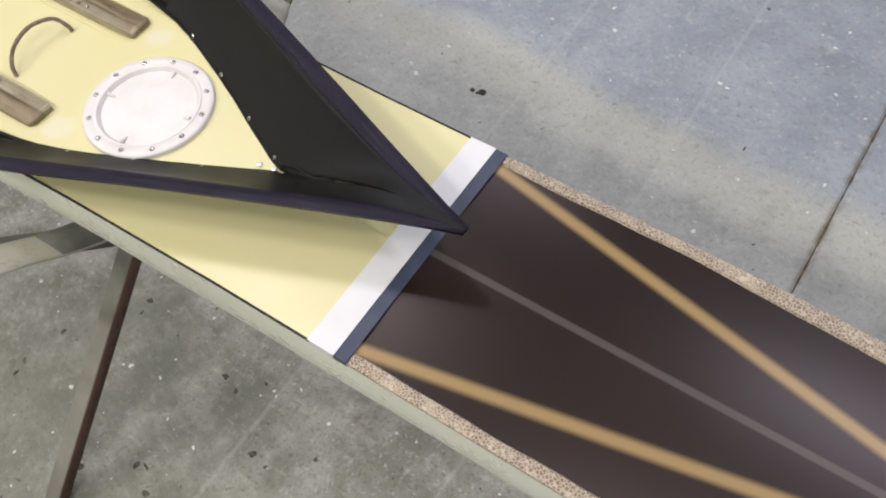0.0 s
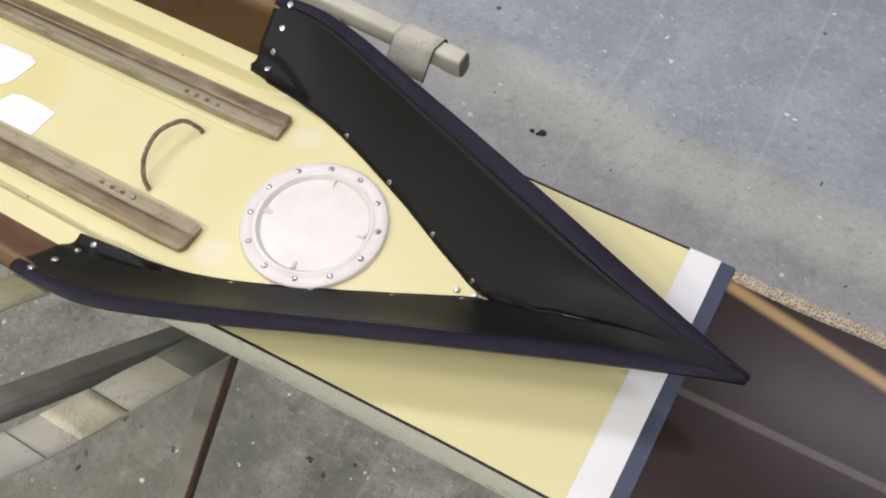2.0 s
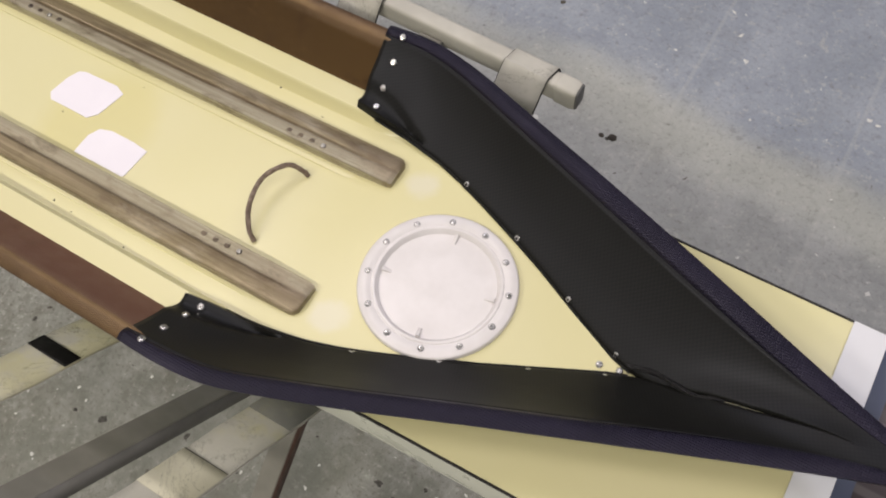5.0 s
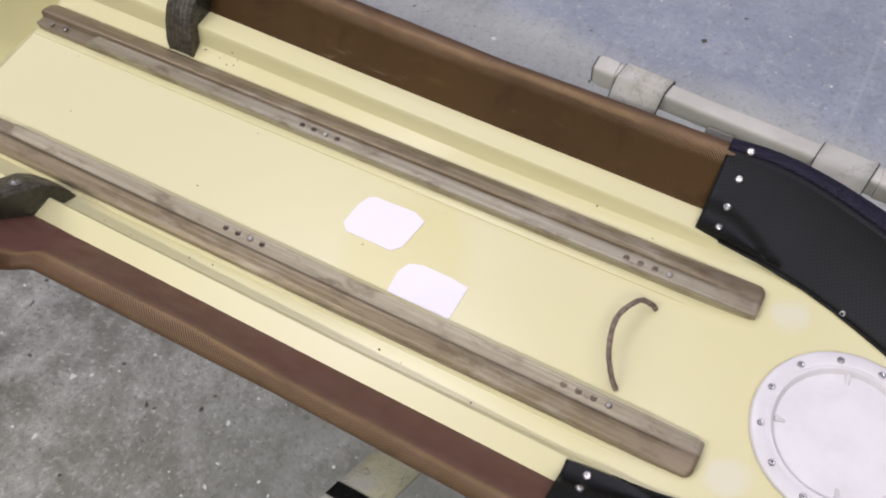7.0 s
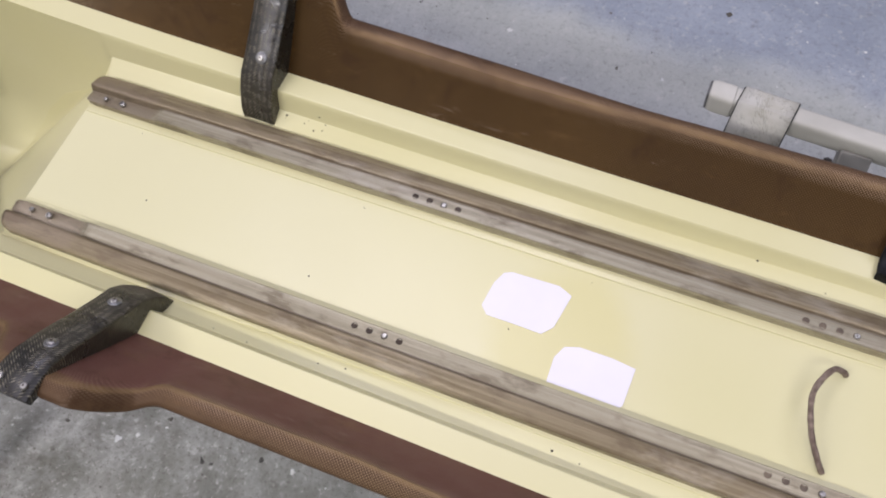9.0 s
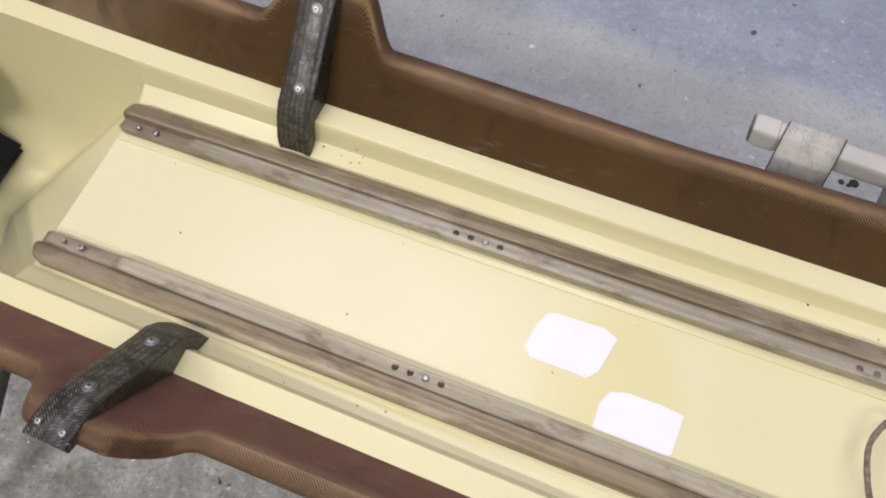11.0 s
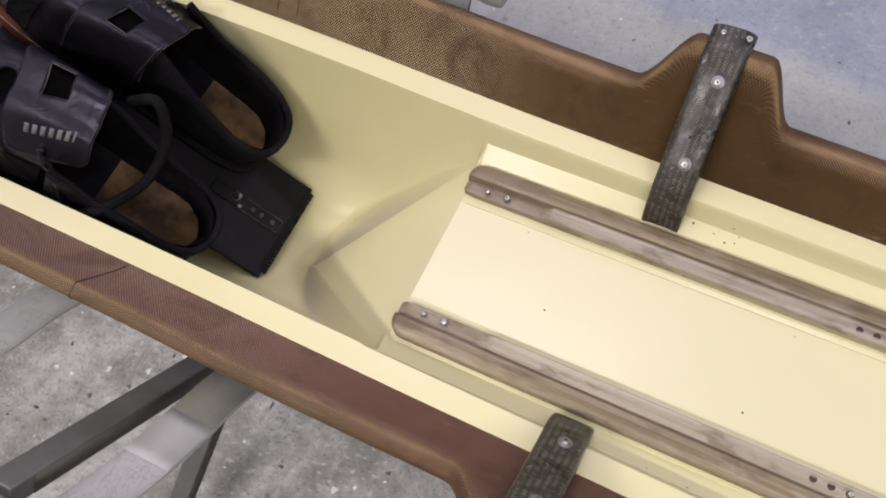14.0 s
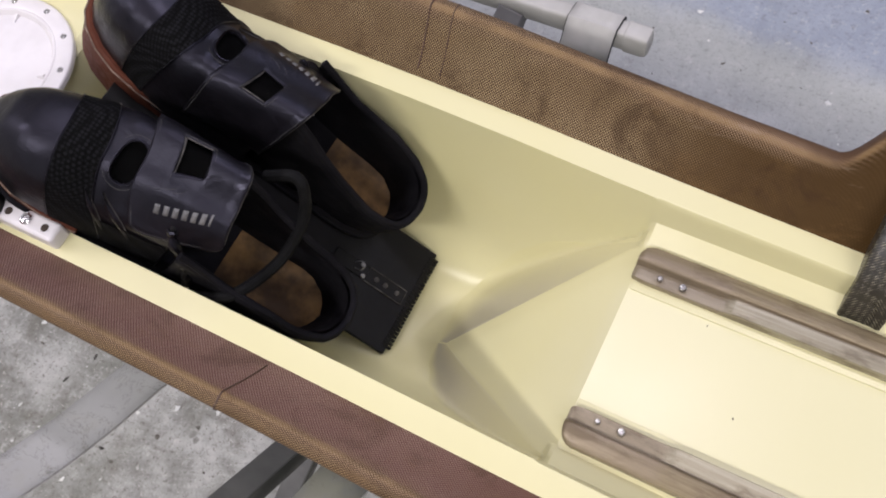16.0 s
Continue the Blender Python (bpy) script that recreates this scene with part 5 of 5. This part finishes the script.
    for s in (0.03, 0.97):
        part("stitching", tube([lap(s, r, 0.0079) for r in frange(0.03, 0.97, 44)], 0.0003, 5), M_STITCH, strap)
    for r in (0.025, 0.365, 0.375):
        part("stitching", tube([lap(s, r, 0.0079) for s in frange(0.05, 0.95, 24)], 0.0003, 5), M_STITCH, strap)
    ring = [(0.40, 0.395), (0.725, 0.395), (0.725, 0.66), (0.40, 0.66), (0.40, 0.395)]
    line = [(a[0] + (b[0] - a[0]) * f / 8, a[1] + (b[1] - a[1]) * f / 8) for a, b in zip(ring, ring[1:]) for f in range(8)]
    part("stitching", tube([lap(s, r, 0.0079) for s, r in line + line[:1]], 0.0003, 5), M_STITCH, strap)
    rim = [(0.425, 0.41), (0.708, 0.41), (0.708, 0.64), (0.425, 0.64), (0.425, 0.41)]
    line = [(a[0] + (b[0] - a[0]) * f / 8, a[1] + (b[1] - a[1]) * f / 8) for a, b in zip(rim, rim[1:]) for f in range(8)]
    part("cut_edge", tube([lap(s, r, 0.0068) for s, r in line + line[:1]], 0.0006, 6), M_WORN, strap)
    part("cut_edge", tube([lap(0.002, r, 0.0066) for r in frange(0.06, 0.97, 50)], 0.0007, 6), M_WORN, strap)
    part("cut_edge", tube([lap(s, 0.002, 0.0066) for s in frange(0.06, 0.94, 24)], 0.0007, 6), M_WORN, strap)
    for k in range(7):
        s0 = 0.755 - k * 0.089
        w = 0.022 if k == 6 else 0.052
        bm = grid([[lap(s - 0.10 * (r - 0.27), r, 0.0083) for r in frange(0.235, 0.300, 4)] for s in (s0, s0 - w)])
        thick(part("printed_mark", bm, M_MARK, strap, "silver printed mark"), 0.0004, 0)
    tail = spline([lap(0.55, 0.14, 0.0072), lap(0.55, 0.03, 0.0085), skin(0.170, 38, 0.009), skin(0.160, 24, 0.010), skin(0.152, 10, 0.010)], 20)
    part("strap_tail", tube(tail, [0.0046 + 0.0012 * math.sin(i * 1.4) for i in range(20)], 8), M_LEATHER, strap)
    screw(lap(0.55, 0.15, 0.008), lap(0.55, 0.15, 0.02) - lap(0.55, 0.15, 0.0), 0.0028, strap, "stud", M_BLACK)
    thick(part("tongue", grid([[skin(u, d, -0.006) for d in frange(60, 165, 20)] for u in frange(0.178, 0.21, 8)]), M_LINING, shoe), 0.004)
    part("tongue_edge", tube([skin(0.1765, d, -0.004) for d in frange(60, 165, 24)], 0.0012, 6), M_STITCH, shoe, "worn grey tongue edge")
    if corded:
        cord = spline([P(0.150, -0.062, 0.120), P(0.126, -0.066, 0.150), P(0.104, -0.058, 0.140), P(0.086, -0.042, 0.112), P(0.082, -0.004, 0.086), P(0.104, 0.044, 0.090), P(0.125, 0.056, 0.060), P(0.150, 0.058, 0.022), P(0.190, 0.058, 0.006)], 60)
        part("release_cord", tube(cord, 0.0058, 9), M_BCORD, shoe, "thick black heel release cord")
    return shoe


build_stretcher()
build_shoe(-1, True)
build_shoe(1, False)


# ---------------------------------------------------------------- sling stands under the boat
def build_stand(cx, leg_x, side_tone, far=0.343, cloth=None, yaw=0.0, splay=(0.065, 0.030)):
    """A folding stand: two top bars along the boat, crossed legs and two slings. Its far bar's middle is at cx; the near bar stands a little aft."""
    stand = thing("sling_stand", "grey folding boat stand with two grubby canvas slings", "boat stand", "stands under the boat")
    near, skew = -0.418, 0.115 if cx > 0 else 0.06
    paint = M_BAR_PALE if cx > 0 else M_BAR
    sec = [(math.copysign(0.0122 * abs(math.cos(a)) ** 0.4, math.cos(a)), math.copysign(0.0150 * abs(math.sin(a)) ** 0.4, math.sin(a))) for a in (2 * math.pi * (k + 0.5) / 36 for k in range(36))]
    at = lambda y: cx - skew * (far - y) / (far - near)  # noqa: E731
    for yb in (near, far):
        ring = lambda x, g: [(at(yb) + x, yb + a * g + (yaw * x if yb > 0 else 0), 0.795 + b * g) for a, b in sec]  # noqa: E731
        bar = part("top_bar", grid([ring(-0.165, 1), ring(0.165, 1)], ring=True, caps=True), paint, stand, "painted square tube")
        for e in (-1, 1):
            bm = grid([ring(e * 0.160, 1.02), ring(e * 0.161, 1.10), ring(e * 0.183, 1.10), ring(e * 0.188, 0.98), ring(e * 0.190, 0.75)], ring=True, caps=True)
            part("end_cap", bm, paint, bar, "grey rounded end cap")
            if cx > 0:
                part("cap_face", grid([ring(e * 0.1885, 0.99), ring(e * 0.1905, 0.94), ring(e * 0.1912, 0.78)], ring=True, caps=True), M_LEG_DARK, bar, "scuffed dark end face")
    for x0 in (-0.124 if cx > 0 else -0.157, 0.121):
        w = 0.0300
        loop = [(0.0, -0.0185), (-0.0140, -0.0140), (-0.0152, 0.0), (-0.0138, 0.0150), (-0.006, 0.0175), (0.006, 0.0175), (0.0150, 0.0130)]
        left = [(near + a, 0.795 + b) for a, b in loop] + [(near + 0.075, 0.756), (-0.28, 0.715), (-0.21, 0.678), (-0.165, 0.648), (-0.13, 0.628), (-0.10, 0.614), (-0.05, 0.606), (0, 0.6045)]
        right = [(far - a, 0.795 + b) for a, b in loop] + [(far - 0.05, 0.758), (0.25, 0.722), (0.20, 0.685), (0.165, 0.655), (0.13, 0.630), (0.10, 0.614), (0.05, 0.606)]
        pts = spline([(0, y, z) for y, z in left + right[::-1]], 110)
        rows = [[(at(p.y) + x0 + v + 0.002 * noise.noise((p.y * 6, x0, 0)), p.y + yaw * (x0 + v) * soft(p.y, 0.0, far - 0.04), p.z + 0.0015 * noise.noise((p.y * 12, v * 30, x0)) - 0.0012) for v in frange(-w, w, 5)] for p in pts]
        cut = next(i for i, p in enumerate(pts) if p.y > far - 0.045)
        sling = thick(part("sling", grid(rows[: cut + 1]), cloth, stand, "grubby off-white canvas sling"), 0.003, 0)
        thick(part("webbing_loop", grid(rows[cut:]), M_WEB if cx < 0 else M_WEB_PALE, sling, "webbing loop round the bar"), 0.003, 0)
        for e in (0, -1):
            part("loop_edge", tube([(r[e][0], r[e][1], r[e][2]) for r in rows[cut:]], 0.0014, 6), M_SEAM, sling, "thin dark loop edge")
        hem = [(r[-1][0] + 0.0014, r[-1][1], r[-1][2] - 0.0004) for r in rows[4:cut]]
        part("hem", tube(hem, 0.0006, 6), M_WEB, sling, "grey stitched hem")

        def band(y0, y1, name, material, label, lift):
            low = [(p.y, p.z) for p in pts if near + 0.03 < p.y < 0.0]
            here = [Vector((0, y, lerp(y, low))) for y in frange(y0, y1, 6)]
            thick(part(name, grid([[(at(p.y) + x0 + v, p.y, p.z + lift) for v in (-w, w)] for p in here]), material, sling, label), 0.001)

        if cx > 0 or x0 > 0:
            band(-0.163 if cx > 0 else -0.246, -0.012, "dark_section", M_DARK_CANVAS, "dark grey section of the sling under the hull", 0.0021)
        if x0 < 0 and cx > 0:
            band(-0.240, -0.221, "black_band", M_BLACK, "black band across the sling", 0.0025)
        elif x0 > 0 and cx > 0:
            band(-0.300, -0.245, "stained_patch", M_STAIN, "yellow-stained stitched patch", 0.0022)
            band(-0.2450, -0.2441, "seam_line", M_LEGSIDE, "frayed dark seam", 0.0026)
            band(-0.3345, -0.3340, "seam_line", M_LEGSIDE, "frayed dark seam", 0.0026)
        elif x0 > 0:
            band(-0.310, -0.246, "pale_patch", M_PATCH, "pale stitched patch", 0.0022)
    for k, (xt, xb, y0, y1) in enumerate(((leg_x, leg_x, near + 0.012, 0.36), (leg_x + splay[0], leg_x + splay[1], far - 0.005, -0.445))):
        top, foot = Vector((cx + xt, y0, 0.785)), Vector((cx + xb, y1, 0.0))
        d = (foot - top).normalized()
        sd = (Vector((1, 0, 0)) - d * d.x).normalized()
        q = d.cross(sd)
        rows = [[p + sd * a + q * b for a, b in ((-0.017, -0.014), (0.017, -0.014), (0.017, 0.014), (-0.017, 0.014))] for p in (top, foot)]
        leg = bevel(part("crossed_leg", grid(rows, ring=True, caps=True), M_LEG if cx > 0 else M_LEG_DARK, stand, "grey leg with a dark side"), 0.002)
        # darker sheet paints each leg's shaded +x side; one is rust brown
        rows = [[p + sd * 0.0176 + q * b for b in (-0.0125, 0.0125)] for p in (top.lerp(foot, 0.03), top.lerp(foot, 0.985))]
        thick(part("side_face", grid(rows), side_tone if k else M_LEG_DARK if cx > 0 else M_LEGSIDE, leg), 0.0012, 0)
    return stand


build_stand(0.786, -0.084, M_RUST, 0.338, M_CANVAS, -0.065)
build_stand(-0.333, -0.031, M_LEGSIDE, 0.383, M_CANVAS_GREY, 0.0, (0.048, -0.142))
